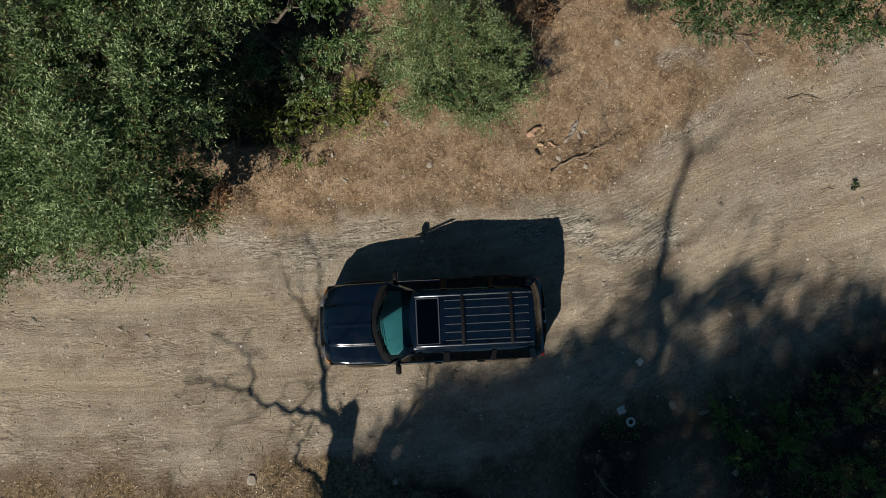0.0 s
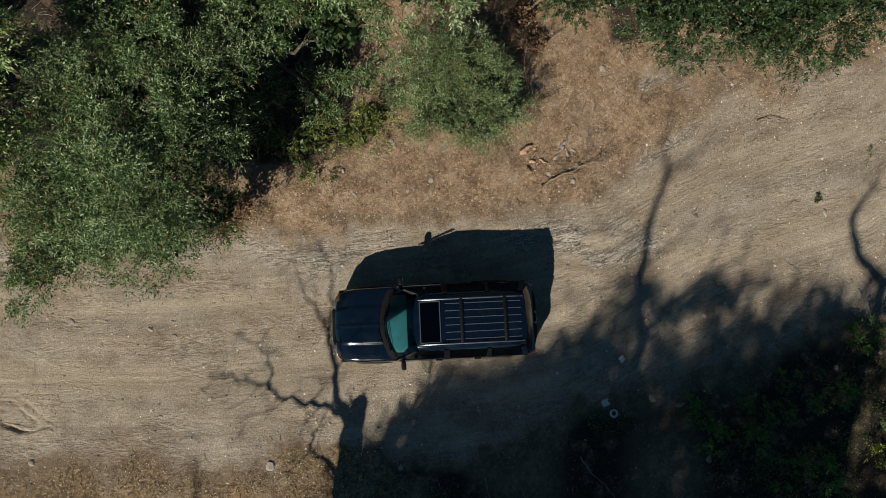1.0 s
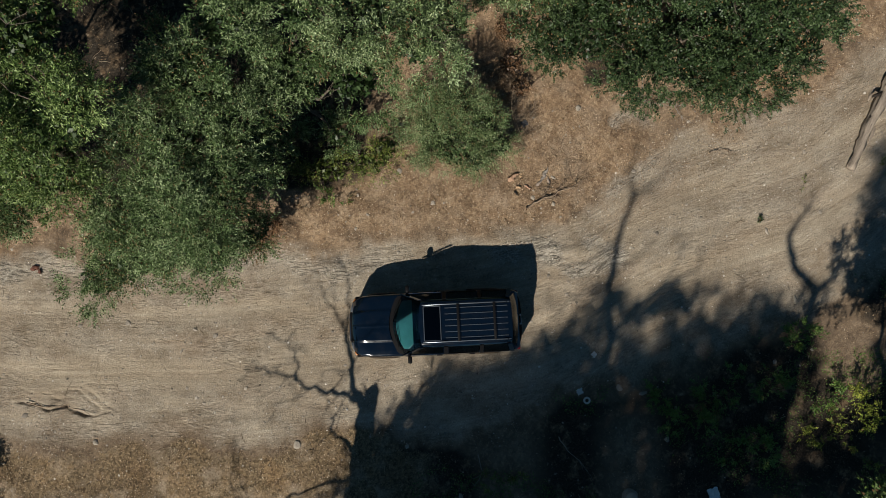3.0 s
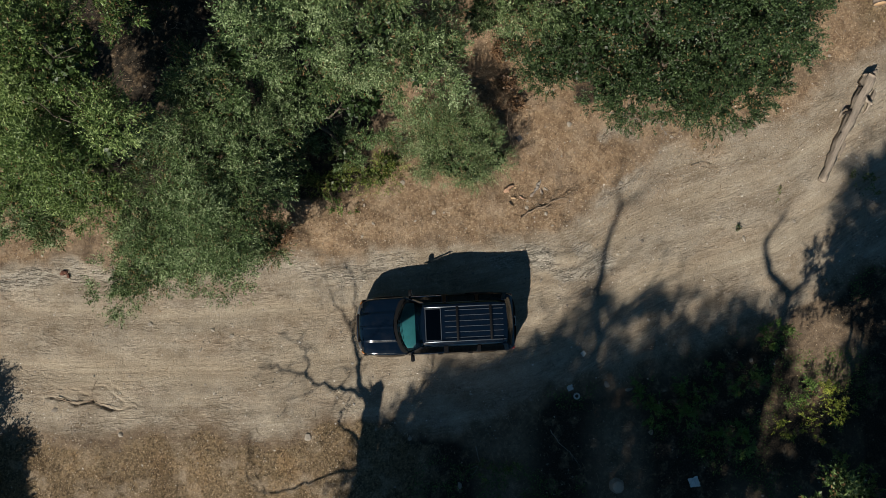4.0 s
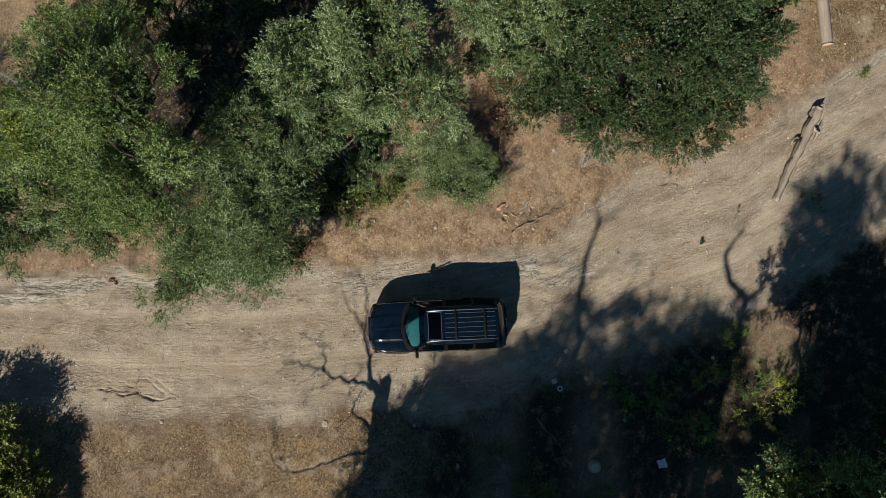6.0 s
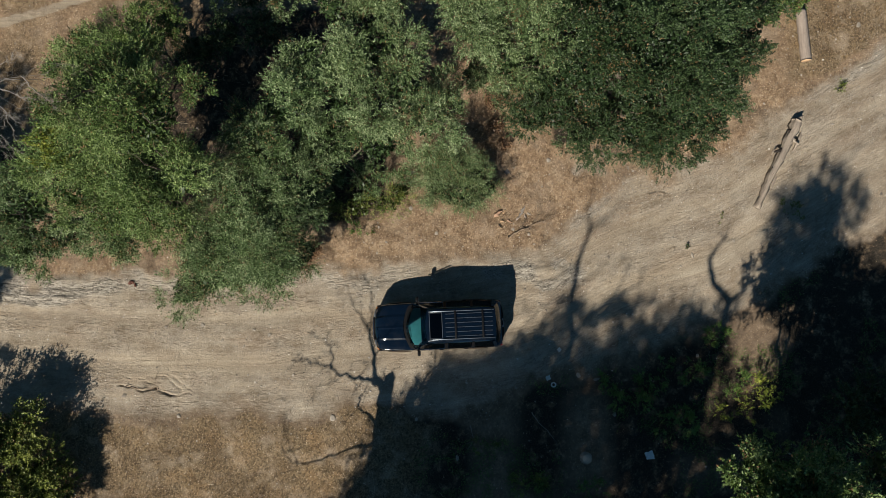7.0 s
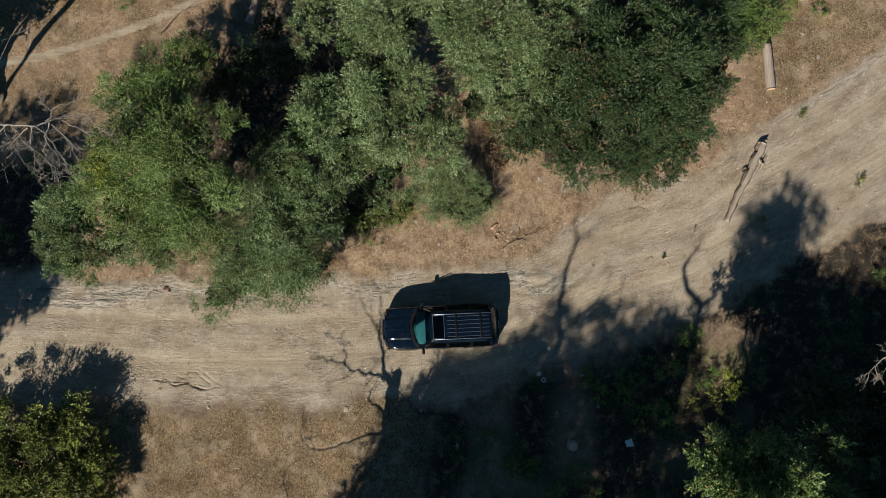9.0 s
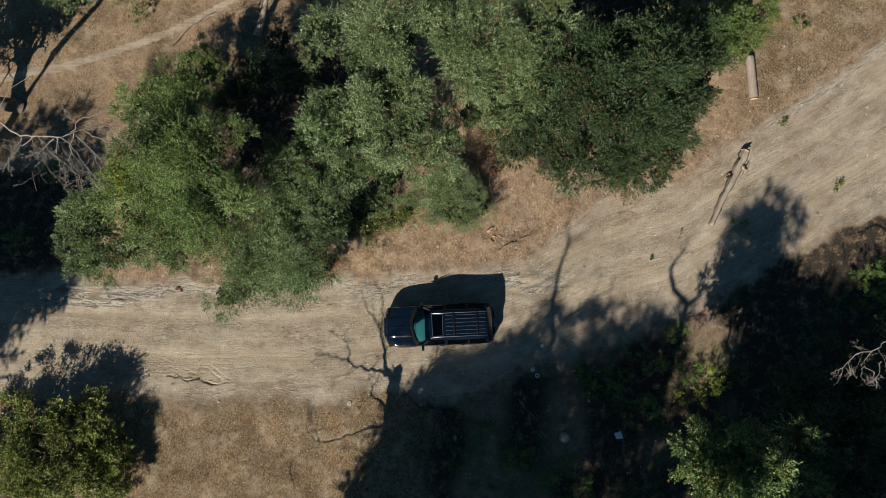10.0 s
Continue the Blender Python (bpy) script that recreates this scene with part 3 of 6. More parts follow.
def worn(x, y):
    """Smooth wheel lanes along the road, and the trodden foot path."""
    up, low = road_edges(x, y)
    lane = up / np.maximum(up + low, 0.5)
    wheels = np.exp(-((lane - 0.30) / 0.07) ** 2) + np.exp(-((lane - 0.64) / 0.12) ** 2)
    wheels = wheels * smooth(0.2, 0.9, np.minimum(up, low)) * (0.45 + 0.8 * wave(x * 0.35, y, 0.6, 29))
    return np.clip(np.maximum(wheels, track(x, y)), 0, 1)


def stony(x, y):
    """Pale stony patches: the ridges, and a strip along the upper edge of the road."""
    up, low = road_edges(x, y)
    strip = smooth(0.75, 0.1, np.abs(up - 0.35)) * smooth(0.35, 0.8, wave(x, y, 0.55, 20)) * smooth(-0.2, 0.3, low)
    ridge = smooth(1.2, 0.3, np.hypot((x - 3.6) / 3.0, (y - 1.9) / 0.9)) + 1.2 * smooth(1.2, 0.3, np.hypot((x + 15.6) / 3.8, (y - 1.15) / 0.75))
    knoll = smooth(1.2, 0.4, np.hypot((x - 5.6) / 1.0, (y - 5.9) / 0.5))
    return np.clip(0.5 * strip + (0.8 * ridge + 0.7 * knoll) * (0.25 + wave(x, y, 1.6, 21)), 0, 1) * 0.95


def ground_height(x, y):
    x, y = np.asarray(x, float), np.asarray(y, float)
    up, low = road_edges(x, y)
    inside = smooth(-0.6, 0.8, np.minimum(up, low))
    h = 0.10 * (wave(x, y, 0.22, 11) - 0.5) + 0.05 * (wave(x, y, 0.9, 12) - 0.5)
    h += (1 - inside) * (0.06 + 0.10 * (wave(x, y, 1.3, 13) - 0.3))
    h += (0.014 + 0.03 * (1 - inside)) * (wave(x, y, 4.5, 14) - 0.5)
    # wheel ruts that follow the road
    lane = up / np.maximum(up + low, 0.5)
    rut = np.exp(-((lane - 0.30) / 0.055) ** 2) + np.exp(-((lane - 0.62) / 0.06) ** 2)
    h -= 0.035 * rut * inside * (0.4 + wave(x * 0.3, y, 0.8, 15))
    h += 0.018 * inside * (wave(x * 0.25, y * 2.2, 1.6, 16) - 0.5)
    # hard ridges left by tyres in wet clay
    ridge = smooth(1.1, 0.3, np.hypot((x - 3.3) / 2.6, (y - 1.7) / 0.8)) + 1.2 * smooth(1.1, 0.3, np.hypot((x + 15.4) / 3.4, (y - 1.15) / 0.75))
    h += 0.07 * ridge * np.abs(wave(x * 0.3 + y * 0.3, y * 2.0, 2.2, 17) - 0.5) * 2 + 0.07 * ridge * np.abs(wave(x * 0.45, y * 2.4, 5.0, 23) - 0.5)
    # washed-out cracks and wheel cuts at the road's lower edge
    n = (wave(x, y, 4.0, 18) - 0.5) * 0.10 + (wave(x, y, 11.0, 24) - 0.5) * 0.05
    for line, width, depth in CUTS:
        for (ax, ay), (bx, by) in zip(line, line[1:]):
            s = np.clip(((x - ax) * (bx - ax) + (y - ay) * (by - ay)) / ((bx - ax) ** 2 + (by - ay) ** 2), 0, 1)
            d = np.hypot(x - ax - s * (bx - ax), y + n - ay - s * (by - ay))
            h = h - depth * np.exp(-(d / (0.75 * width)) ** 2) * (0.35 + wave(x, y, 5.0, 25))
    # flat far away
    return h * smooth(75, 40, np.hypot(x, y))


def axis_lines(lo, hi, step, far):
    mid = np.arange(lo, hi + step / 2, step)
    out = [step]
    while sum(out) < far:
        out.append(out[-1] * 1.35)
    s = np.cumsum(out)
    return np.concatenate([lo - s[::-1], mid, hi + s])


def build_ground():
    # closer lines where cracks and ridges run
    gx, gy = axis_lines(-22, 22, 0.15, 900), axis_lines(-9.5, 17, 0.15, 900)
    gx = np.unique(np.round(np.concatenate([gx, np.arange(-12.6, -9.2, 0.06), np.arange(-18.8, -12.2, 0.10), np.arange(1.6, 5.2, 0.10)]), 3))
    gy = np.unique(np.round(np.concatenate([gy, np.arange(-2.9, -1.9, 0.035), np.arange(0.3, 2.4, 0.075)]), 3))
    x, y = np.meshgrid(gx, gy, indexing="ij")
    z = ground_height(x, y)
    v = np.stack([x, y, z], -1).reshape(-1, 3)
    n, m = len(gx), len(gy)
    i, j = np.meshgrid(np.arange(n - 1), np.arange(m - 1), indexing="ij")
    f = np.stack([i * m + j, (i + 1) * m + j, (i + 1) * m + j + 1, i * m + j + 1], -1).reshape(-1, 4)
    me = mesh_of("ground", v, f, GROUND, shade=True)
    across = y - 0.5 * (np.interp(x, TOP_X, TOP_Y) + np.interp(x, LOW_X, LOW_Y))
    for key, value in zip(("road", "litter", "dry", "shade_mask", "across", "stony", "worn"), (*masks(x, y), across, stony(x, y), worn(x, y))):
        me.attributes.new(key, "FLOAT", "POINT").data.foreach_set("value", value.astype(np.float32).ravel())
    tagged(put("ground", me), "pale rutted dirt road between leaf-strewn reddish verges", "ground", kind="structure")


build_ground()


def on_ground(x, y, lift=0.0):
    return float(ground_height(x, y)) + lift

# ---------------------------------------------------------------- trees
def tree(name, base, lobes, material, label, category="tree", leaf=(0.085, 0.030), density=(80, 8), trunk=0.11, seed=1, bark=None, group="",
         lump=0.40, sprig=0.25, inner=0.05, low=-0.25, limbs=True, fork=0.45, droop=-0.1, gaps=0.30, core=3.4, side_limbs=5):
    """A tree or tall shrub: trunk, a limb to every lobe, and a crown of leaves. lobes are in the world's axes."""
    rng = np.random.default_rng(seed)
    x, y = base
    z = on_ground(x, y) - 0.05
    ob = thing(name, pose(x, y, z), label, category, group)
    here = np.array([x, y, z])
    rel = [(a - x, b - y, c - z, rx, ry, rz) for a, b, c, rx, ry, rz in lobes]
    centre = np.mean([l[:3] for l in rel], 0)
    top = centre * np.array([0.5, 0.5, fork])
    line = curl(rng, (0, 0, 0), top, 9, 0.10)
    v, f = tube_arrays(line, np.linspace(trunk * 1.25, trunk * 0.75, 9), 9, 0.08, rng)
    put("trunk", mesh_of("trunk", v, f, bark or BARK, shade=True), ob)
    for l in rel if limbs else ():
        tip = np.array(l[:3]) + np.array([0, 0, l[5] * 0.45])
        limb = curl(rng, line[-1 - (rng.integers(0, 3))], tip, 9, 0.16)
        pieces = [tube_arrays(limb, np.linspace(trunk * 0.6, trunk * 0.14, 9), 6)]
        pieces += twigs(rng, limb, trunk * 0.45, 2, side_limbs, 0.75, 0.45) if side_limbs else []
        v, f = join_arrays(pieces)
        put("limb", mesh_of("limb", v, f, bark or BARK, shade=True), ob)
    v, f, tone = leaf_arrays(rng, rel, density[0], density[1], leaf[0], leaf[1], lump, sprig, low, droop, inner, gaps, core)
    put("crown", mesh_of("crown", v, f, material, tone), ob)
    return ob


def bare_tree(name, lines, label, material=None, seed=3, twig=(3, 4), category="tree", group="", least=0.0):
    """A leafless tree out of a trunk and branches: each line is [(x, y, z, radius), ...]."""
    rng = np.random.default_rng(seed)
    x, y = lines[0][0][0], lines[0][0][1]
    z = on_ground(x, y) - 0.05
    ob = thing(name, pose(x, y, z), label, category, group)
    for k, l in enumerate(lines):
        p = np.array([q[:3] for q in l], float) - np.array([x, y, z])
        r = [q[3] for q in l]
        # fill in with a gentle crook
        s = np.linspace(0, len(p) - 1, (len(p) - 1) * 4 + 1)
        q = np.stack([np.interp(s, range(len(p)), p[:, i]) for i in range(3)], 1)
        rr = np.interp(s, range(len(p)), r)
        q[1:-1] += rng.normal(0, 0.03, q[1:-1].shape)
        pieces = [tube_arrays(q, rr, 8 if k == 0 else 6, 0.08, rng)]
        if twig[1] and k:
            pieces += twigs(rng, q, max(float(np.mean(rr)) * 0.75, 0.012), twig[0], twig[1], 0.7, 0.45, 0.0, 5, least)
        v, f = join_arrays(pieces)
        put("trunk" if k == 0 else "branch", mesh_of("branch", v, f, material or DEADWOOD, shade=True), ob)
    return ob


def shaded(sx, sy, z):
    """Where something at height z stands, whose shadow falls on (sx, sy)."""
    return sx - KX * z, sy - KY * z


def shade_lobe(sx, sy, z, r, flat=0.75):
    return (*shaded(sx, sy, z), z, r, r, r * flat)


# the thicket above the road, from the near corner to the back
tree("willow_tree", (-7.0, 3.9), [(-9.1, 1.2, 1.9, 0.85, 0.80, 0.70), (-8.5, 1.5, 2.1, 0.85, 0.80, 0.70), (-7.9, 1.9, 2.6, 1.15, 1.09, 0.92), (-6.2, 1.9, 2.5, 1.10, 1.04, 0.88), (-5.2, 2.5, 1.9, 0.75, 0.75, 0.70), (-7.2, 3.0, 3.5, 1.20, 1.14, 0.96), (-5.6, 3.2, 3.7, 1.15, 1.09, 0.92), (-5.1, 4.2, 3.5, 1.20, 1.14, 0.96), (-6.7, 4.2, 3.9, 1.20, 1.14, 0.96), (-8.3, 2.9, 3.1, 1.00, 0.95, 0.80)],
     WILLOW, "grey-green willow leaning out over the edge of the road", seed=11, trunk=0.12, leaf=(0.078, 0.024), density=(86, 8), gaps=0.12)
tree("willow_tree", (-9.9, 5.9), [(-8.4, 4.5, 6.0, 1.20, 1.15, 1.00), (-8.9, 6.1, 7.1, 1.50, 1.42, 1.20), (-10.0, 6.5, 7.4, 1.40, 1.33, 1.12), (-9.7, 5.0, 5.9, 1.30, 1.23, 1.04), (-11.3, 5.8, 5.5, 1.10, 1.04, 0.88), (-11.9, 4.3, 4.9, 1.10, 1.04, 0.88), (-10.8, 3.7, 4.2, 1.20, 1.14, 0.96), (-9.3, 3.7, 4.2, 1.10, 1.04, 0.88), (-9.9, 7.6, 6.4, 1.00, 0.95, 0.80), (-12.5, 8.7, 3.4, 0.85, 0.80, 0.68)],
     LEAFY, "tall yellow-green willow with a dense crown", seed=12, trunk=0.18, gaps=0.14, density=(76, 8))
tree("willow_tree", (-13.4, 4.2), [(-13.8, 3.8, 4.3, 1.10, 1.04, 0.88), (-13.9, 2.7, 3.2, 0.85, 0.81, 0.68), (-14.8, 2.5, 2.8, 0.70, 0.66, 0.56), (-13.0, 3.0, 3.2, 0.80, 0.76, 0.64), (-11.5, 3.0, 2.6, 0.85, 0.81, 0.68), (-14.6, 4.2, 4.0, 0.70, 0.66, 0.56)],
     WILLOW, "grey-green willow with drooping outer branches", seed=13)
tree("yellowing_shrub", (-12.6, 5.4), [(-11.9, 5.1, 6.0, 0.55, 0.6, 0.5), (-12.2, 5.5, 5.9, 0.45, 0.42, 0.4)], YELLOW, "slender yellow-green sapling turning yellow", "sapling", seed=14, trunk=0.05, leaf=(0.08, 0.04), density=(55, 8), fork=0.85)
tree("green_shrub", (-10.6, 10.0), [(-10.6, 10.2, 2.9, 0.95, 0.90, 0.76), (-10.2, 11.0, 2.2, 0.65, 0.62, 0.52), (-11.0, 9.5, 3.2, 0.70, 0.66, 0.56)], BRIGHT, "bright green shrub with some yellow leaves", "shrub", seed=15, trunk=0.06, leaf=(0.08, 0.036))
tree("willow_tree", (-4.7, 6.4), [(-6.15, 6.1, 4.1, 1.05, 1.00, 0.88), (-5.1, 7.1, 4.7, 1.25, 1.19, 1.00), (-3.9, 6.3, 3.2, 1.15, 1.09, 0.92), (-2.3, 6.2, 3.2, 0.90, 0.85, 0.72), (-4.6, 5.3, 1.0, 0.55, 0.50, 0.45), (-3.0, 5.2, 0.9, 0.50, 0.45, 0.40), (-5.7, 5.5, 3.5, 1.00, 0.95, 0.80), (-3.2, 7.5, 4.5, 1.10, 1.04, 0.88)],
     WILLOW, "grey-green willow in the middle of the thicket", seed=16)
tree("willow_tree", (-2.6, 9.4), [(-4.2, 8.4, 4.9, 1.20, 1.14, 0.96), (-3.3, 10.6, 5.0, 1.40, 1.33, 1.12), (-4.9, 11.6, 4.4, 1.10, 1.04, 0.88), (-2.2, 9.1, 4.9, 1.30, 1.23, 1.04), (-1.4, 7.5, 4.8, 1.10, 1.04, 0.88), (-0.6, 6.8, 4.4, 1.00, 0.95, 0.80), (0.1, 7.4, 3.9, 0.75, 0.72, 0.62), (-2.0, 11.4, 5.0, 1.30, 1.23, 1.04), (-0.9, 12.3, 5.0, 1.30, 1.23, 1.04)],
     SAGE, "tall pale green willow with an uneven crown", seed=17, trunk=0.15)
tree("sage_bush", (2.0, 10.6), [(1.0, 10.2, 4.5, 1.35, 1.28, 1.08), (2.4, 10.9, 5.6, 1.40, 1.33, 1.12), (0.7, 11.8, 5.0, 1.30, 1.23, 1.04), (3.1, 9.7, 4.8, 1.15, 1.09, 0.92), (1.9, 9.1, 3.6, 0.95, 0.90, 0.76), (3.8, 11.7, 5.3, 1.15, 1.09, 0.92), (1.1, 8.7, 3.0, 0.75, 0.70, 0.60), (2.6, 8.8, 3.2, 0.85, 0.80, 0.70)], SAGE, "pale sage-green leafy tree behind the clearing", seed=18, trunk=0.15)
tree("low_bush", (0.2, 5.4), [(0.38, 4.95, 0.95, 1.0, 0.8, 0.7), (-0.38, 5.35, 0.8, 0.55, 0.8, 0.6), (0.33, 6.0, 1.3, 0.95, 0.75, 0.65), (1.15, 5.55, 0.9, 0.6, 0.7, 0.6), (0.9, 4.6, 0.7, 0.5, 0.5, 0.6), (1.6, 5.0, 0.8, 0.5, 0.45, 0.5)], SAGE, "rounded grey-green bush at the verge", "bush", seed=19, trunk=0.05, leaf=(0.062, 0.018), lump=0.34, density=(110, 8), gaps=0.15)
tree("low_bush", (-3.7, 4.6), [(-3.3, 4.4, 0.5, 0.8, 0.6, 0.4), (-2.2, 4.5, 0.55, 0.7, 0.5, 0.45), (-4.2, 4.4, 0.4, 0.6, 0.4, 0.3), (-1.7, 4.9, 0.8, 0.5, 0.5, 0.5)], OLIVE, "sparse green and brown undergrowth at the foot of the willows", "bush", seed=20,
     trunk=0.03, density=(34, 7), leaf=(0.065, 0.028), gaps=0.3)
tree("dead_bush", (-5.3, 3.0), [(-4.95, 2.75, 0.7, 0.5, 0.5, 0.4), (-5.4, 2.2, 0.6, 0.5, 0.4, 0.35)], BROWNLEAF, "dry brown brush at the foot of the willow", "bush", seed=21, trunk=0.03, density=(34, 7), leaf=(0.05, 0.022), gaps=0.3)
tree("dead_bush", (2.3, 7.4), [(2.3, 6.9, 0.3, 0.45, 0.4, 0.25), (2.0, 7.6, 0.35, 0.5, 0.45, 0.3), (1.9, 8.6, 0.45, 0.6, 0.6, 0.35)], BROWNLEAF, "dry brown brush in the clearing", "bush", seed=26, trunk=0.02, density=(20, 6), leaf=(0.05, 0.022), gaps=0.4)
tree("dark_shrub", (-7.6, 10.4), [(-6.8, 11.0, 1.6, 1.0, 1.0, 0.7), (-8.4, 10.8, 1.3, 0.9, 0.9, 0.6), (-7.4, 12.4, 1.5, 0.9, 0.9, 0.6), (-9.3, 10.3, 1.2, 0.8, 0.8, 0.5)], OAK, "dark green undergrowth in the shade of the willows", "shrub", seed=27, trunk=0.05, density=(30, 7), leaf=(0.085, 0.05), side_limbs=0)
tree("oak_tree", (6.6, 9.2), [(6.7, 9.1, 4.9, 1.90, 1.80, 1.52), (4.8, 8.8, 4.5, 1.60, 1.52, 1.28), (3.9, 7.8, 2.5, 1.30, 1.23, 1.04), (6.2, 7.2, 2.5, 1.40, 1.33, 1.12), (8.2, 7.2, 2.5, 1.30, 1.23, 1.04), (7.2, 6.8, 2.0, 1.0, 0.9, 0.8), (9.5, 7.5, 2.6, 1.0, 0.95, 0.8), (5.0, 7.0, 2.0, 0.9, 0.85, 0.7), (8.9, 8.6, 4.2, 1.50, 1.42, 1.20), (10.1, 10.1, 3.5, 1.30, 1.23, 1.04), (3.1, 8.6, 2.8, 1.00, 0.95, 0.80), (3.1, 7.5, 2.0, 0.75, 0.70, 0.60), (4.9, 10.2, 5.2, 1.20, 1.14, 0.96), (8.2, 10.9, 4.5, 1.50, 1.42, 1.20), (6.5, 11.1, 4.9, 1.40, 1.33, 1.12), (10.5, 11.5, 3.4, 1.10, 1.04, 0.88)],
     OAK, "broad dark green live oak reaching down to the ground", seed=22, density=(58, 8), leaf=(0.072, 0.044), trunk=0.24, sprig=0.2, lump=0.34, gaps=0.16)
tree("green_tree", (12.0, 12.8), [(12.3, 12.6, 2.2, 1.05, 1.00, 0.84), (12.8, 13.5, 2.4, 1.00, 0.95, 0.80), (12.1, 11.7, 1.7, 0.85, 0.81, 0.68), (11.0, 12.9, 2.8, 1.00, 0.95, 0.80), (13.3, 12.3, 1.7, 0.75, 0.70, 0.60)], BRIGHT, "fresh green leafy tree beside the fallen logs", seed=23, density=(62, 8), leaf=(0.085, 0.042))
tree("oak_tree", (6.0, 15.6), [(4.6, 15.6, 5.2, 1.8, 1.6, 1.3), (7.0, 15.6, 5.4, 2.0, 1.7, 1.4), (9.6, 15.2, 5.0, 1.8, 1.6, 1.3)], OAK, "dark oak behind the thicket", seed=24, density=(30, 8), leaf=(0.10, 0.055), trunk=0.18)

# the shrub below the road
tree("olive_shrub", (-16.2, -5.6), [(-15.7, -4.2, 1.4, 1.05, 1.00, 0.84), (-14.4, -5.4, 0.9, 0.85, 0.81, 0.68), (-16.8, -5.4, 1.8, 1.25, 1.19, 1.00), (-15.0, -6.2, 1.5, 1.05, 1.00, 0.84), (-18.3, -4.8, 1.7, 1.15, 1.09, 0.92), (-17.0, -7.0, 1.7, 1.20, 1.14, 0.96), (-14.4, -6.7, 0.9, 0.80, 0.76, 0.64), (-19.9, -6.1, 1.6, 1.20, 1.14, 0.96)],
     OLIVE, "olive-green shrub with yellow tips at the road's edge", "shrub", seed=25, density=(66, 8), leaf=(0.085, 0.045), trunk=0.09, lump=0.36, gaps=0.08)

# the grove on the sunny side, whose crowns shade the road
BIG = dict(leaf=(0.27, 0.15), density=(6.0, 7), sprig=0.5, inner=0.3, trunk=0.34, core=2.7, low=-0.7, gaps=0.08)
OPEN = dict(BIG, leaf=(0.13, 0.075), density=(22, 7), sprig=0.3, core=2.6, gaps=0.07, inner=0.3)
SHADY = "tall oak on the shady side of the road"
tree("oak_tree", (-8.6, -21.5), [shade_lobe(0.7, -3.5, 15.6, 1.3), shade_lobe(0.4, -5, 15.58, 1.7), shade_lobe(1.7, -2.3, 16.34, 1.7), shade_lobe(1.8, -6.4, 14.82, 2.3), shade_lobe(-1.4, -7.9, 14.06, 1.9)], OAK, SHADY, seed=31, **OPEN)
tree("oak_tree", (-10.6, -17.0), [shade_lobe(-1.3, -4.0, 12.5, 0.8), shade_lobe(-0.2, -3.7, 12.8, 0.9), shade_lobe(-1.7, -5.4, 12.0, 1.1), shade_lobe(-0.3, -5.0, 12.2, 1.1), shade_lobe(-1.9, -6.9, 11.6, 1.2), shade_lobe(-0.4, -6.8, 11.6, 1.3)], OAK, SHADY, seed=39, **BIG)
tree("oak_tree", (-4.0, -20.6), [shade_lobe(4, -1.9, 17.1, 1.7), shade_lobe(4.9, -4.4, 16.15, 2.4), shade_lobe(6.8, -1.5, 17.1, 1.45), shade_lobe(4.4, -7.8, 15.2, 1.9)], OAK, SHADY, seed=32, **OPEN)
tree("oak_tree", (0.2, -20.0), [shade_lobe(9.1, -1.3, 17.1, 1.6), shade_lobe(8.1, -4.0, 16.15, 1.7), shade_lobe(10.6, -5.3, 16.15, 1.6), shade_lobe(9.1, -7.7, 15.2, 1.8)], OAK, SHADY, seed=33, **OPEN)
tree("oak_tree", (13.0, -17.5), [shade_lobe(14.0, 3.7, 16.875, 1.1), shade_lobe(14.9, 4.7, 17.55, 0.9), shade_lobe(14.0, -4.8, 14.85, 1.8), shade_lobe(14.7, -2.7, 14.5, 1.4), shade_lobe(13.8, -1.7, 14.5, 1.0), shade_lobe(12.7, -3.5, 14.6, 1.1), shade_lobe(16.3, -1.4, 14.5, 1.4)], OAK, "very tall oak rising over the grove", seed=37, **OPEN)
tree("leafy_tree", (11.0, -6.0), [(10.0, -5.1, 6.6, 1.20, 1.14, 0.96), (11.3, -5.1, 6.3, 1.14, 1.08, 0.91), (9.5, -4.5, 5.7, 1.08, 1.02, 0.86), (13.3, -4.2, 5.3, 0.60, 0.56, 0.48), (10.7, -5.9, 6.6, 1.32, 1.25, 1.06), (12.7, -5.8, 5.7, 0.84, 0.79, 0.67)],
     LEAFY, "leafy green tree standing in the shade of the oaks", seed=34, leaf=(0.11, 0.055), density=(42, 8), sprig=0.3, trunk=0.12, low=-0.5, lump=0.36, side_limbs=0)
tree("oak_tree", (8.6, -18.6), [shade_lobe(17.8, 0.1, 16.15, 1.7), shade_lobe(14.8, -3.9, 15.2, 2.4), shade_lobe(18.2, -2, 16.15, 2.4), shade_lobe(16.6, -5.6, 15.2, 2.6), shade_lobe(19.8, 0.4, 16.34, 1.7), shade_lobe(20.2, -4.6, 15.2, 2.2), shade_lobe(21.6, -1.6, 15.6, 1.8), shade_lobe(19.0, -7.2, 15.0, 2.2), shade_lobe(21.6, 2.2, 16.2, 1.5)], OAK, SHADY, seed=35, **BIG)
tree("oak_tree", (-27.0, -9.5), [shade_lobe(-20.0, 0.2, 10.5, 1.2), shade_lobe(-18.6, 1.6, 10.8, 1.0), shade_lobe(-20.6, 2.8, 11.0, 1.7), shade_lobe(-17.2, 2.5, 11.0, 0.75), shade_lobe(-18.0, 4.3, 11.2, 1.3), shade_lobe(-19.8, 6.0, 11.4, 1.9), shade_lobe(-16.6, 5.4, 11.2, 1.1), shade_lobe(-17.6, 7.0, 11.6, 1.3)], OAK, "oak shading the bend of the road", seed=36, **BIG)

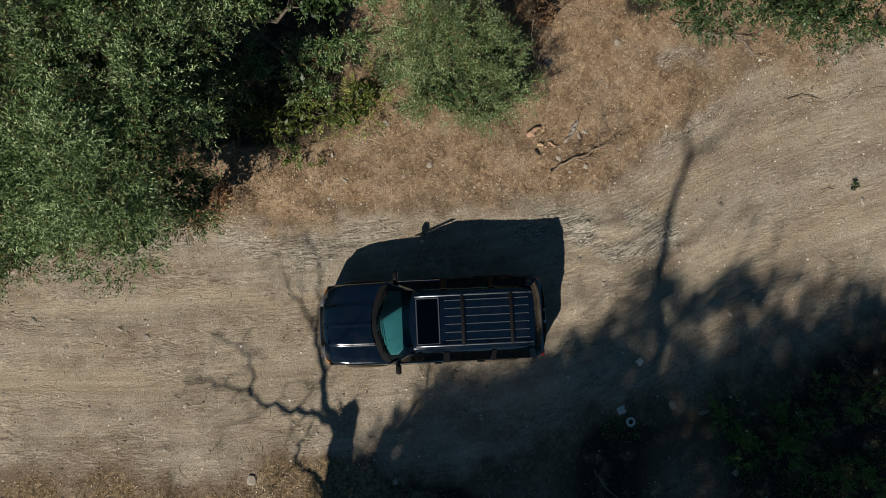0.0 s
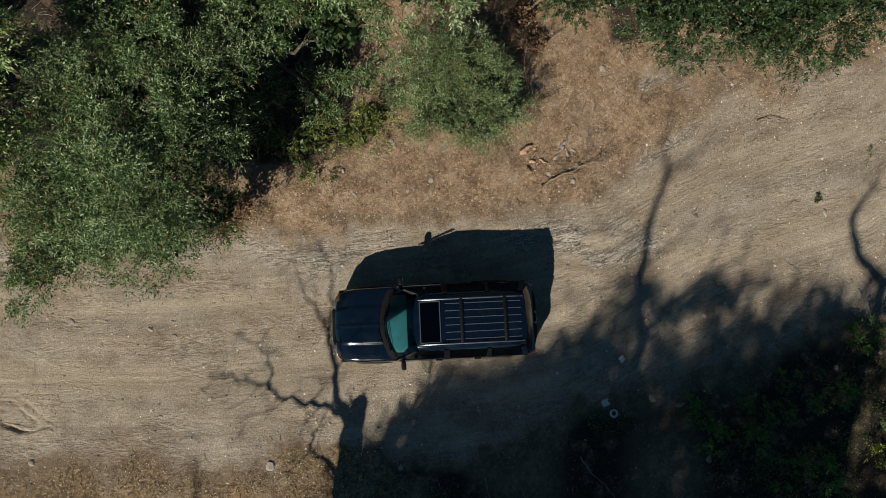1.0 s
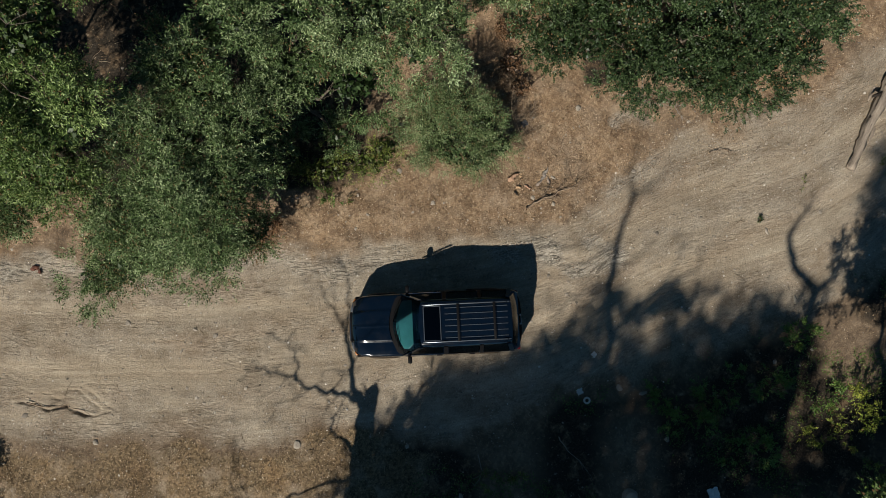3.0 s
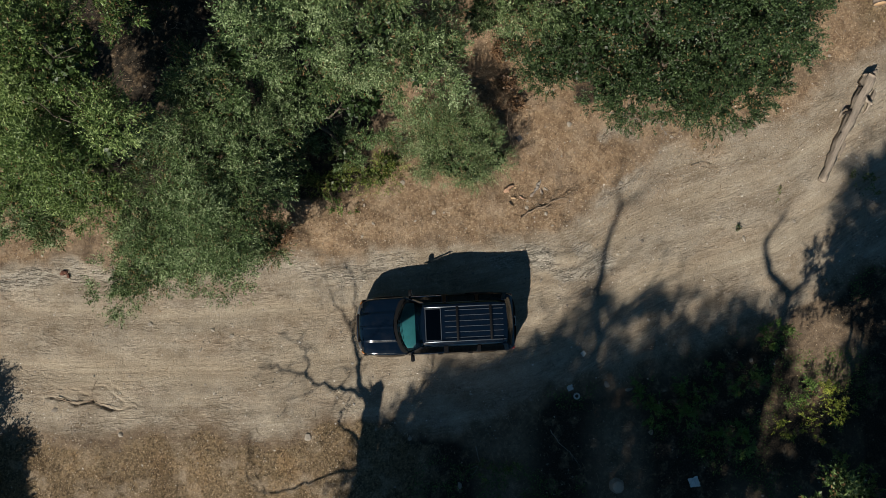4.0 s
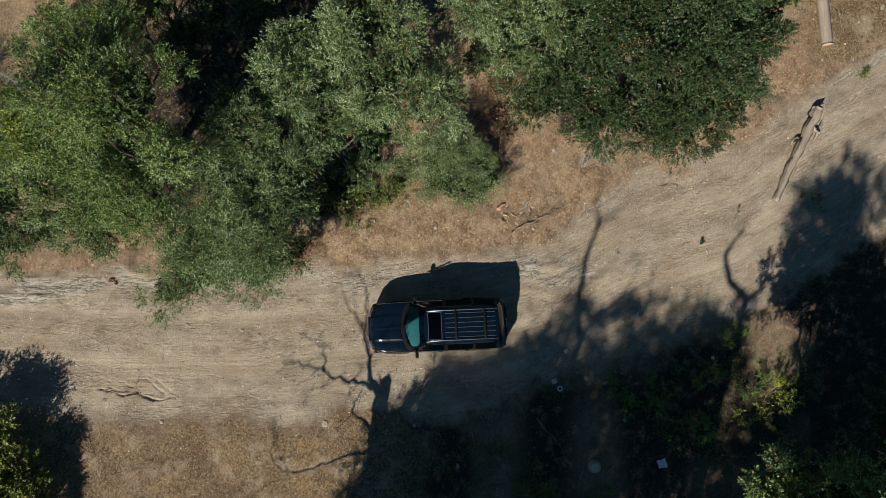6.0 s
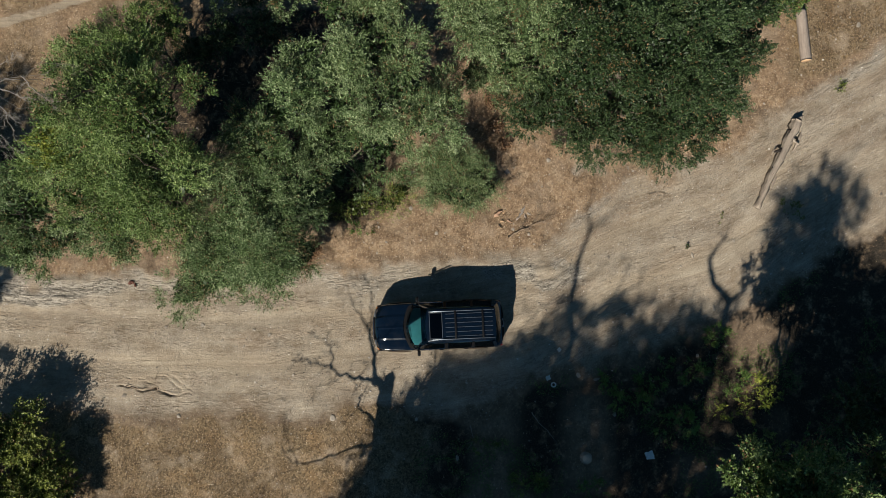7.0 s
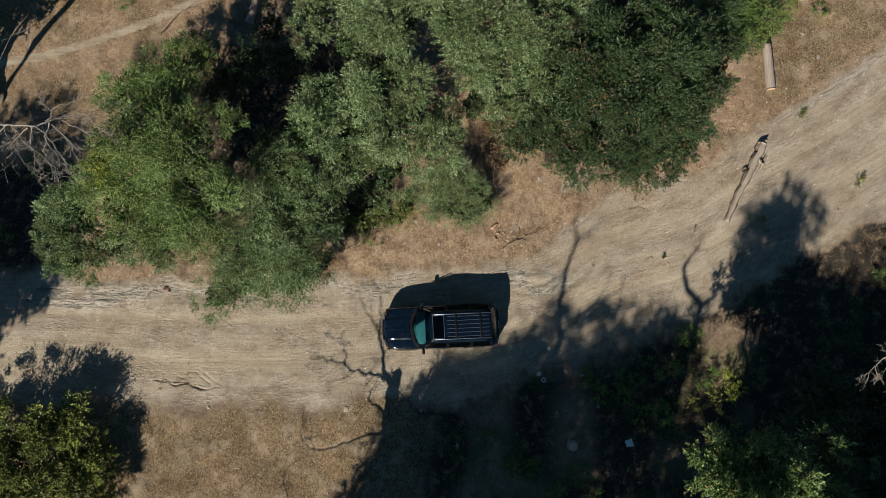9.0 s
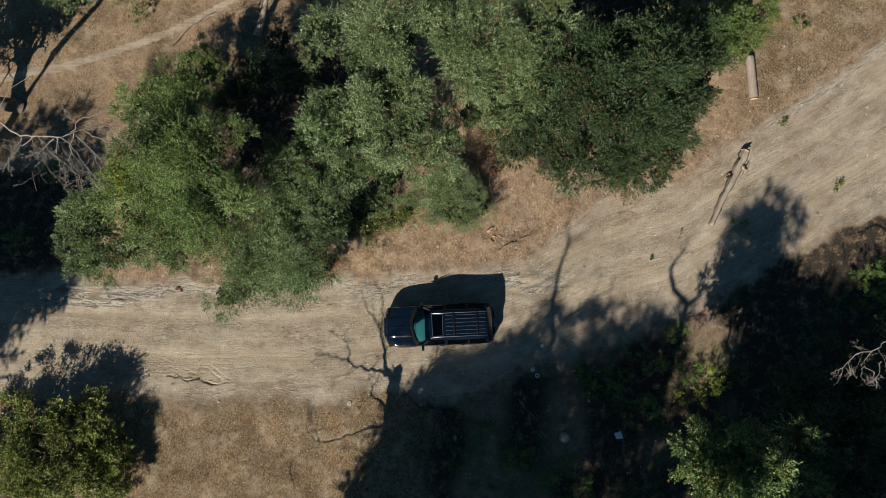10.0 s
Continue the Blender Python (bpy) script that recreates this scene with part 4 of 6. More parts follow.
tree("oak_tree", (17.4, -5.0), [(14.6, -5.6, 2.6, 1.4, 1.3, 1.0), (16.4, -4.4, 2.8, 1.4, 1.3, 1.0), (18.6, -5.4, 3.0, 1.6, 1.4, 1.1), (14.9, -2.9, 1.8, 1.1, 1.0, 0.8), (17.2, -2.7, 2.2, 1.3, 1.1, 0.9), (19.4, -2.9, 2.4, 1.2, 1.2, 0.9), (16.6, -6.6, 2.8, 1.4, 1.2, 1.0), (19.4, -0.6, 1.8, 1.0, 0.9, 0.8)],
     OAK, "low dark oak standing wholly in shade", seed=38, density=(26, 7), leaf=(0.10, 0.06), trunk=0.16, side_limbs=0)

# leafless tree whose boughs throw their shadow across the road
def shadow_line(points):
    return [(*shaded(sx, sy, z), z, r) for sx, sy, z, r in points]


bare_tree("bare_tree", [
    shadow_line([(-2.9, -9.9, 0.0, 0.40), (-2.6, -7.4, 1.8, 0.34), (-2.38, -5.66, 3.0, 0.30), (-2.29, -4.19, 4.0, 0.27), (-2.23, -3.21, 4.7, 0.255), (-2.16, -2.5, 5.2, 0.235), (-2.08, -2.05, 5.5, 0.19)]),
    shadow_line([(-2.24, -2.5, 5.2, 0.13), (-2.55, -2.05, 5.6, 0.085), (-2.67, -1.52, 6.0, 0.062), (-2.76, -0.72, 6.6, 0.05), (-2.81, -0.35, 6.9, 0.042)]),
    shadow_line([(-2.81, -0.35, 6.9, 0.034), (-2.95, -0.1, 7.1, 0.030), (-3.33, 0.41, 7.5, 0.024), (-3.51, 0.66, 7.7, 0.018), (-3.75, 1.5, 8.3, 0.010)]),
    shadow_line([(-2.81, -0.35, 6.9, 0.034), (-2.77, 0.28, 7.4, 0.028), (-2.78, 0.79, 7.8, 0.023), (-2.81, 1.29, 8.1, 0.018), (-3.1, 1.8, 8.5, 0.010)]),
    shadow_line([(-2.79, -0.47, 6.8, 0.030), (-2.44, -0.02, 7.2, 0.024), (-2.06, 0.28, 7.5, 0.020), (-1.68, 0.49, 7.7, 0.016), (-1.1, 1.2, 8.3, 0.009)]),
    shadow_line([(-2.35, -2.35, 5.3, 0.08), (-2.75, -2.15, 5.5, 0.052), (-3.35, -2.08, 5.7, 0.044), (-3.85, -1.97, 6.0, 0.038), (-4.25, -1.75, 6.3, 0.032)]),
    shadow_line([(-4.2, -1.78, 6.3, 0.030), (-4.6, -1.58, 6.5, 0.026), (-5.2, -1.5, 6.8, 0.022), (-5.8, -1.42, 7.1, 0.012)]),
    shadow_line([(-4.25, -1.75, 6.3, 0.034), (-4.24, -1.28, 6.7, 0.028), (-4.32, -0.85, 7.0, 0.022), (-4.58, -0.65, 7.3, 0.017), (-5.2, -0.4, 7.7, 0.010)]),
    shadow_line([(-2.45, -3.6, 4.4, 0.05), (-2.85, -3.3, 4.7, 0.036), (-3.15, -3.21, 4.9, 0.030), (-3.23, -2.96, 5.1, 0.025), (-3.04, -2.6, 5.4, 0.019), (-2.9, -2.3, 5.6, 0.012)]),
    shadow_line([(-2.39, -4.32, 3.9, 0.05), (-3.26, -4.49, 4.1, 0.036), (-4.25, -4.88, 4.3, 0.028), (-5.12, -5.13, 4.5, 0.022), (-5.62, -5.08, 4.7, 0.018), (-5.95, -4.57, 5.1, 0.010)]),
    shadow_line([(-2.2, -4.3, 4.0, 0.07), (-1.5, -3.6, 4.6, 0.055), (-1.03, -2.71, 5.3, 0.046), (-0.66, -1.96, 5.9, 0.038), (0.3, -1.2, 6.7, 0.018)]),
    shadow_line([(-0.41, -1.84, 6.1, 0.028), (-0.33, -1.46, 6.4, 0.024), (-0.36, -0.71, 7.0, 0.019), (-0.3, 0.0, 7.6, 0.010)]),
    shadow_line([(-2.05, -2.15, 5.4, 0.045), (-1.95, -1.8, 5.65, 0.015)]),
    shadow_line([(-2.2, -2.25, 5.35, 0.04), (-2.3, -1.85, 5.6, 0.012)]),
], "leafless dead tree with forked boughs", BARK, seed=41, twig=(3, 6), least=0.013)
bare_tree("bare_tree", [
    shadow_line([(1.5, -10.5, 0.0, 0.262), (3.0, -5.5, 6.1, 0.218), (4.9, -0.6, 12.2, 0.108)]),
    shadow_line([(4.9, -0.6, 12.2, 0.12), (4.92, 1.2, 13.9, 0.10), (5.28, 2.7, 15.5, 0.08), (5.64, 3.7, 16.7, 0.041), (5.6, 4.7, 17.7, 0.016)]),
    shadow_line([(5.5, 3.4, 16.2, 0.041), (6.17, 4.05, 17.1, 0.029), (6.9, 4.4, 17.8, 0.013)]),
    shadow_line([(4.9, -0.5, 12.3, 0.065), (5.6, 0.4, 13.2, 0.058), (6.45, 1.0, 13.9, 0.05), (7.5, 1.45, 14.8, 0.025)]),
], "tall leafless tree among the oaks", BARK, seed=42, twig=(2, 4), least=0.03)
bare_tree("bare_tree", [
    shadow_line([(6.5, -14.0, 0.0, 0.24), (9.4, -4.0, 8.0, 0.19), (10.9, 0.9, 12.0, 0.12)]),
    shadow_line([(10.9, 0.9, 12.0, 0.115), (10.3, 1.6, 12.6, 0.10), (10.2, 2.5, 13.3, 0.08), (11.0, 3.6, 14.2, 0.03)]),
    shadow_line([(10.9, 0.8, 12.0, 0.10), (11.4, 1.2, 12.4, 0.08), (11.5, 2.0, 13.0, 0.042), (12.2, 2.8, 13.6, 0.02)]),
], "crooked leafless tree on the shady side", BARK, seed=43, twig=(3, 4), least=0.025)
# dead limbs that stand out of the crowns
bare_tree("dead_tree", [
    [(-23.0, 3.5, 0.0, 0.22), (-21.5, 6.0, 6.0, 0.15), (-19.5, 7.6, 9.0, 0.085)],
    [(-19.5, 7.6, 9.0, 0.052), (-17.2, 7.4, 9.3, 0.042), (-15.5, 6.9, 9.5, 0.038), (-14.7, 6.55, 9.4, 0.035), (-13.9, 6.0, 9.4, 0.032), (-13.3, 6.1, 9.4, 0.028), (-12.6, 6.0, 9.4, 0.025), (-12.1, 6.3, 9.2, 0.021), (-11.4, 6.5, 8.8, 0.010)],
    [(-12.3, 6.2, 9.2, 0.020), (-12.4, 5.6, 9.1, 0.015), (-12.0, 5.0, 9.0, 0.010), (-11.6, 4.75, 8.9, 0.004)],
    [(-13.4, 6.1, 9.4, 0.017), (-13.0, 5.5, 9.2, 0.013), (-12.5, 5.1, 9.0, 0.005)],
    [(-12.4, 6.1, 9.2, 0.017), (-12.0, 6.6, 9.5, 0.013), (-11.3, 6.8, 9.5, 0.005)],
    [(-13.9, 6.0, 9.4, 0.015), (-14.2, 5.4, 9.3, 0.010), (-14.7, 5.0, 9.2, 0.004)],
    [(-12.7, 6.0, 9.4, 0.015), (-12.9, 5.3, 9.0, 0.010), (-12.6, 4.7, 8.8, 0.004)],
    [(-12.61, 6.0, 9.4, 0.018), (-12.27, 5.7, 9.23, 0.014), (-11.95, 5.21, 9.07, 0.010), (-11.67, 4.71, 8.9, 0.006)],
    [(-12.27, 5.66, 9.4, 0.018), (-12.38, 5.13, 9.23, 0.014), (-12.07, 4.68, 9.07, 0.010), (-11.81, 4.56, 8.9, 0.006)],
    [(-11.84, 6.22, 9.4, 0.018), (-11.39, 5.99, 9.15, 0.012), (-10.84, 5.9, 8.9, 0.006)],
    [(-13.49, 6.07, 9.4, 0.018), (-14.08, 5.71, 9.15, 0.012), (-14.59, 5.27, 8.9, 0.006)],
    [(-12.84, 5.96, 9.4, 0.018), (-13.42, 5.56, 9.15, 0.012), (-13.9, 5.66, 8.9, 0.006)],
    [(-12.11, 6.07, 9.4, 0.018), (-11.65, 5.57, 9.15, 0.012), (-11.5, 5.05, 8.9, 0.006)],
    [(-11.11, 6.42, 9.4, 0.018), (-10.93, 6.14, 9.15, 0.012), (-10.52, 5.79, 8.9, 0.006)],
], "bleached dead tree with tangled bare branches", seed=44, twig=(3, 7), least=0.007)
bare_tree("dead_tree", [
    [(18.6, -4.3, 0.0, 0.12), (18.5, -3.0, 2.8, 0.09), (18.2, -1.4, 5.0, 0.07)],
    [(18.2, -1.4, 5.0, 0.030), (16.73, -0.66, 5.0, 0.027), (16.22, -0.94, 5.0, 0.022), (15.56, -1.11, 5.0, 0.018)],
    [(15.56, -1.11, 5.0, 0.014), (15.32, -1.4, 4.83, 0.011), (15.18, -1.73, 4.67, 0.008), (15.12, -2.1, 4.5, 0.005)],
    [(16.17, -1.0, 5.0, 0.014), (15.92, -1.5, 4.83, 0.011), (15.88, -2.0, 4.67, 0.008), (16.22, -2.31, 4.5, 0.005)],
    [(15.86, -1.55, 5.0, 0.014), (16.32, -1.82, 4.75, 0.010), (16.55, -2.16, 4.5, 0.005)],
    [(16.51, -1.38, 5.0, 0.014), (16.49, -1.82, 4.75, 0.010), (16.54, -2.48, 4.5, 0.005)],
    [(15.23, -1.39, 5.0, 0.014), (15.47, -1.83, 4.75, 0.010), (15.47, -2.1, 4.5, 0.005)],
    [(15.04, -1.64, 5.0, 0.014), (14.92, -1.72, 4.75, 0.010), (14.93, -2.02, 4.5, 0.005)],
], "bleached dead tree reaching out of the shade", seed=45, twig=(3, 6), least=0.006)

# ---------------------------------------------------------------- the parked car
# u runs from the nose to the tail, w across, z up; the nose points along -x
CAR_L = 4.82
WHEEL_U, WHEEL_R = (0.93, 3.76), 0.37


def body_width(u):
    return float(np.interp(u, [0.0, 0.05, 0.12, 0.3, 0.7, 1.3, 3.6, 4.4, 4.62, 4.72, 4.76], [0.66, 0.74, 0.80, 0.845, 0.875, 0.885, 0.885, 0.875, 0.855, 0.83, 0.80]))


def deck_height(u):
    return float(np.interp(u, [0.0, 0.06, 0.14, 0.4, 0.9, 1.25, 1.6, 4.4, 4.66, 4.76], [0.78, 0.87, 0.935, 0.985, 1.035, 1.065, 1.07, 1.07, 1.05, 1.0]))


def arch_height(u):
    h = 0.0
    for c in WHEEL_U:
        d = abs(u - c)
        if d < 0.46:
            h = max(h, 0.37 + math.sqrt(max(0.0, 0.46 ** 2 - d * d)))
    return h


def side_profile(u, out=0.0):
    """Half section of the lower body, from the sill up to the deck's middle."""
    w, t = body_width(u) + out, deck_height(u)
    raw = [(w * 0.80, 0.30), (w * 0.955, 0.31), (w * 0.985, 0.40), (w, 0.52), (w * 1.002, 0.66), (w, 0.80), (w * 0.985, 0.90), (w * 0.97, t - 0.05), (w * 0.945, t - 0.018), (w * 0.90, t - 0.004)]
    a = arch_height(u)
    return [(v, min(max(z, a), t - 0.004)) for v, z in raw]


def to_car(u, w, z):
    """Into the car's own axes, with the nose and the tail rounded in plan."""
    q = abs(w) / 0.85
    if u < 0.6:
        u += 0.19 * q ** 2.4 * (1 - u / 0.6)
    if u > 4.3:
        u -= 0.05 * q ** 4 * (u - 4.3) / 0.5
    return (u - CAR_L / 2, w, z)


def lamp_bm(u0, u1, w0, w1, z0, z1, bevel):
    """A rounded box set into the curved nose or tail."""
    bm = box_bm(u0, u1, min(w0, w1), max(w0, w1), z0, z1, bevel, 3)
    for v in bm.verts:
        v.co = to_car(*v.co)
    return bm


def shell_bm(stations, profile, close=True):
    bm = bmesh.new()
    rings = []
    for u in stations:
        half = profile(u)
        ring = [bm.verts.new(to_car(u, v, z)) for v, z in half] + [bm.verts.new(to_car(u, -v, z)) for v, z in reversed(half)]
        rings.append(ring)
    for a, b in zip(rings, rings[1:]):
        for k in range(len(a) - 1):
            bm.faces.new((a[k], a[k + 1], b[k + 1], b[k]))
    if close:
        bm.faces.new(rings[0])
        bm.faces.new(rings[-1][::-1])
    return bm


def panel_bm(u0, u1, z0, z1, side, out, cols=10, rows=5):
    """A door-like skin that follows the body's side."""
    bm = bmesh.new()
    grid = []
    for i in range(cols + 1):
        u = u0 + (u1 - u0) * i / cols
        prof = side_profile(u, out)
        zs, vs = [p[1] for p in prof[1:8]], [p[0] for p in prof[1:8]]
        line = []
        for j in range(rows + 1):
            z = max(z0 + (z1 - z0) * j / rows, arch_height(u) + 0.02 if arch_height(u) else 0)
            line.append(bm.verts.new(to_car(u, side * float(np.interp(z, zs, vs)), z)))
        grid.append(line)
    for a, b in zip(grid, grid[1:]):
        for k in range(rows):
            bm.faces.new((a[k], a[k + 1], b[k + 1], b[k]))
    return bm


def bar_bm(points, r, sides=8):
    v, f = tube_arrays(points, [r] * len(points) if isinstance(r, (int, float)) else r, sides)
    bm = bmesh.new()
    vs = [bm.verts.new(p) for p in v]
    for q in f:
        if len(set(q)) == 4:
            bm.faces.new([vs[k] for k in q])
    return bm


def ring_bm(profile, sides=28):
    """A wheel part: profile (radius, across) turned round the axle, which lies along y."""
    bm = bmesh.new()
    rows = []
    for k in range(sides):
        a = 2 * math.pi * k / sides
        rows.append([bm.verts.new((r * math.cos(a), s, r * math.sin(a))) for r, s in profile])
    for k in range(sides):
        a, b = rows[k], rows[(k + 1) % sides]
        for j in range(len(profile) - 1):
            bm.faces.new((a[j], a[j + 1], b[j + 1], b[j]))
    return bm


def dash_bm():
    """A dashboard whose front follows the curve of the windscreen."""
    bm = box_bm(1.30, 1.82, -0.70, 0.70, 0.82, 1.07, 0.05, 3)
    bmesh.ops.subdivide_edges(bm, edges=[e for e in bm.edges if abs(e.verts[0].co.y - e.verts[1].co.y) > 0.8], cuts=8)
    for v in bm.verts:
        u = v.co.x + (0.27 * (v.co.y / 0.79) ** 2 if v.co.x < 1.5 else 0.0)
        v.co = to_car(u, v.co.y, v.co.z)
    return bm


def roof_line(u):
    return float(np.interp(u, [1.86, 1.98, 2.2, 3.2, 4.3, 4.5], [1.585, 1.625, 1.655, 1.672, 1.655, 1.62]))


def build_car(at):
    car = thing("suv", at, "dark navy off-road car with roof rack standing on the road", "car")
    stations = sorted(set([0.0, 0.03, 0.06, 0.1, 0.14] + [round(0.2 + 0.06 * k, 3) for k in range(75)] + [4.66, 4.7, 4.74, 4.76]))
    part("body", shell_bm(stations, side_profile), PAINT, car)
    # hood with a raised middle
    bm = bmesh.new()
    grid = []
    for i in range(15):
        s = i / 14
        line = []
        for j in range(57):
            q = -1 + 2 * j / 56
            u0, u1 = 0.08 + 0.02 * q * q, 1.13 + 0.26 * q * q
            u = u0 + (u1 - u0) * s
            w = q * (body_width(u) * 0.925)
            z = deck_height(u) + 0.012 - 0.028 * q ** 4 - 0.03 * (1 - s) ** 6
            z += 0.03 * float(smooth(0.57, 0.49, abs(q))) * float(smooth(0, 0.25, s)) + 0.012 * max(0.0, 1 - abs(q) / 0.07)
            line.append(bm.verts.new(to_car(u, w, z)))
        grid.append(line)
    for a, b in zip(grid, grid[1:]):
        for k in range(56):
            bm.faces.new((a[k], a[k + 1], b[k + 1], b[k]))
    part("hood", bm, PAINT, car)
    # cowl, wipers
    def glass_foot(q):
        return 1.24 + 0.26 * q * q

    def glass_head(q):
        return 1.97 + 0.09 * q * q

    bm = bmesh.new()
    grid = []
    for i in range(4):
        grid.append([bm.verts.new(to_car(1.11 + 0.26 * q * q + (0.15 + 0.02 * abs(q)) * i / 3, q * 0.80, 1.072 + 0.016 * i / 3 - 0.012 * q ** 2)) for q in np.linspace(-1, 1, 17)])
    for a, b in zip(grid, grid[1:]):
        for k in range(16):
            bm.faces.new((a[k], a[k + 1], b[k + 1], b[k]))
    part("cowl_panel", bm, TRIM, car, "black plastic cowl below the windscreen")
    for y0, y1 in ((0.10, 0.66), (-0.62, -0.04)):
        q0, q1 = y0 / 0.8, y1 / 0.8
        wiper = part("wiper", bar_bm([to_car(glass_foot(q0) - 0.03, y0, 1.10), to_car(glass_foot((q0 + q1) / 2) + 0.04, (y0 + y1) / 2, 1.15), to_car(glass_foot(q1) + 0.05, y1, 1.155)], 0.009, 6), TRIM, car)
        part("blade", bar_bm([to_car(glass_foot(q0 * 0.8) + 0.06, y0 * 0.9 - 0.02, 1.135), to_car(glass_foot(q1) + 0.075, y1 + 0.02, 1.165)], 0.007, 5), TRIM, wiper)
    # windscreen
    def sheet_bm(foot, head, wf, wh, zf, zh, n=17, m=7, bow=0.03):
        bm = bmesh.new()
        grid = []
        for i in range(m):
            s = i / (m - 1)
            line = []
            for q in np.linspace(-1, 1, n):
                u = foot(q) * (1 - s) + head(q) * s
                w = q * (wf * (1 - s) + wh * s)
                z = zf * (1 - s) + zh * s + bow * 4 * s * (1 - s) - 0.02 * q * q * s
                line.append(bm.verts.new(to_car(u, w, z)))
            grid.append(line)
        for a, b in zip(grid, grid[1:]):
            for k in range(n - 1):
                bm.faces.new((a[k], a[k + 1], b[k + 1], b[k]))
        return bm

    ob = part("windscreen", sheet_bm(glass_foot, glass_head, 0.79, 0.60, 1.085, 1.60), WINDSCREEN, car, "green-tinted windscreen")
    ob = part("rear_window", sheet_bm(lambda q: 4.70 - 0.06 * q * q, lambda q: 4.47 - 0.02 * q * q, 0.76, 0.60, 1.10, 1.585), TINTED, car, "dark tinted rear window")
    # roof
    bm = bmesh.new()
    grid = []
    for i in range(25):
        line = []
        for q in np.linspace(-1, 1, 21):
            u0, u1 = glass_head(q) - 0.01, 4.50 - 0.03 * q * q
            u = u0 + (u1 - u0) * i / 24
            w = q * float(np.interp(u, [1.9, 2.3, 4.2, 4.5], [0.615, 0.645, 0.64, 0.60]))
            z = roof_line(u) + 0.012 - 0.05 * abs(q) ** 3 - (0.05 if abs(q) > 0.99 else 0)
            line.append(bm.verts.new(to_car(u, w, z)))
        grid.append(line)
    for a, b in zip(grid, grid[1:]):
        for k in range(20):
            bm.faces.new((a[k], a[k + 1], b[k + 1], b[k]))
    part("roof", bm, PAINT, car)
    part("sunroof", slab_bm([to_car(2.13, -0.44, 1.680), to_car(2.54, -0.44, 1.692), to_car(2.54, 0.44, 1.692), to_car(2.13, 0.44, 1.680)], 0.012, cuts=3, bulge=0.006), ROOFGLASS, car, "black glass sunroof")
    for pts in ([(2.11, -0.46), (2.56, -0.46)], [(2.11, 0.46), (2.56, 0.46)], [(2.11, -0.46), (2.11, 0.46)], [(2.56, -0.46), (2.56, 0.46)]):
        part("sunroof_trim", bar_bm([to_car(u, w, 1.688 + 0.028 * (u - 2.11) - 0.012 * (abs(w) > 0.4)) for u, w in (pts[0], ((pts[0][0] + pts[1][0]) / 2, (pts[0][1] + pts[1][1]) / 2), pts[1])], 0.014, 6), RACK, car)
    for side in (-1, 1):
        rail = part("roof_rail", bar_bm([to_car(u, side * 0.50, roof_line(u) + h) for u, h in ((2.08, -0.005), (2.20, 0.045), (2.7, 0.062), (3.6, 0.062), (4.34, 0.05), (4.44, 0.005))], 0.017, 8), RACK, car, "grey metal roof rail")
        for u in (2.66, 3.55, 4.32):
            part("rail_foot", box_bm(u - 2.41 - 0.05, u - 2.41 + 0.05, side * 0.50 - 0.02, side * 0.50 + 0.02, roof_line(u) - 0.01, roof_line(u) + 0.055, 0.008), TRIM, rail)
    for u in (3.04, 4.02):
        part("crossbar", box_bm(u - 2.41 - 0.035, u - 2.41 + 0.035, -0.505, 0.505, roof_line(u) + 0.052, roof_line(u) + 0.082, 0.012), TRIM, car, "black crossbar")
    for w in (-0.40, -0.24, -0.08, 0.08, 0.24, 0.40):
        part("roof_slat", bar_bm([to_car(u, w, roof_line(u) + 0.018 - 0.02 * abs(w)) for u in (2.68, 3.2, 3.8, 4.38)], 0.011, 6), RACK, car, "thin grey metal roof slat")
    # pillars and side glass
    posts = [(1.46, 1.56, 1.97, 2.07), (2.62, 2.74, 2.62, 2.74), (3.60, 3.70, 3.60, 3.70), (4.46, 4.60, 4.34, 4.47)]
    panes = [(1.60, 2.60, 2.11, 2.60), (2.76, 3.58, 2.76, 3.58), (3.72, 4.44, 3.72, 4.32)]
    for side in (-1, 1):
        def corner(u, s, out=0.0):
            return to_car(u, side * ((0.85 * (1 - s) + 0.632 * s) + out), 1.055 + 0.55 * s)

        for k, (a, b, c, d) in enumerate(posts):
            part("pillar", slab_bm([corner(a, 0), corner(b, 0), corner(d, 1), corner(c, 1)] if side > 0 else [corner(a, 0), corner(c, 1), corner(d, 1), corner(b, 0)], 0.018, cuts=1, bulge=0.004), TRIM if k in (1, 2) else PAINT, car)
        for k, (a, b, c, d) in enumerate(panes):
            q = [corner(a, 0.02, -0.012), corner(b, 0.02, -0.012), corner(d, 0.96, -0.012), corner(c, 0.96, -0.012)]
            ob = part("side_window", slab_bm(q if side > 0 else [q[0], q[3], q[2], q[1]], 0.006, cuts=2, bulge=0.012), TINTED, car)
            part("window_seal", bar_bm([corner(a, 0.01, 0.004), corner((a + b) / 2, 0.01, 0.006), corner(b, 0.01, 0.004)], 0.010, 6), CHROME if k == 0 else TRIM, car)
        # doors
        for u0, u1 in ((1.52, 2.66), (2.69, 3.56)):
            door = part("door", panel_bm(u0, u1, 0.42, 1.02, side, 0.008), PAINT, car)
            part("door_handle", box_bm(u1 - 0.24 - 2.41, u1 - 0.08 - 2.41, side * 0.893 - 0.014, side * 0.893 + 0.014, 0.88, 0.92, 0.008), TRIM, door)
        part("sill_cladding", panel_bm(1.45, 3.24, 0.315, 0.44, side, 0.018, 12, 3), CLADDING, car, "tan lower cladding")
        part("quarter_cladding", panel_bm(4.28, 4.70, 0.36, 0.52, side, 0.016, 5, 3), CLADDING, car, "tan lower cladding")
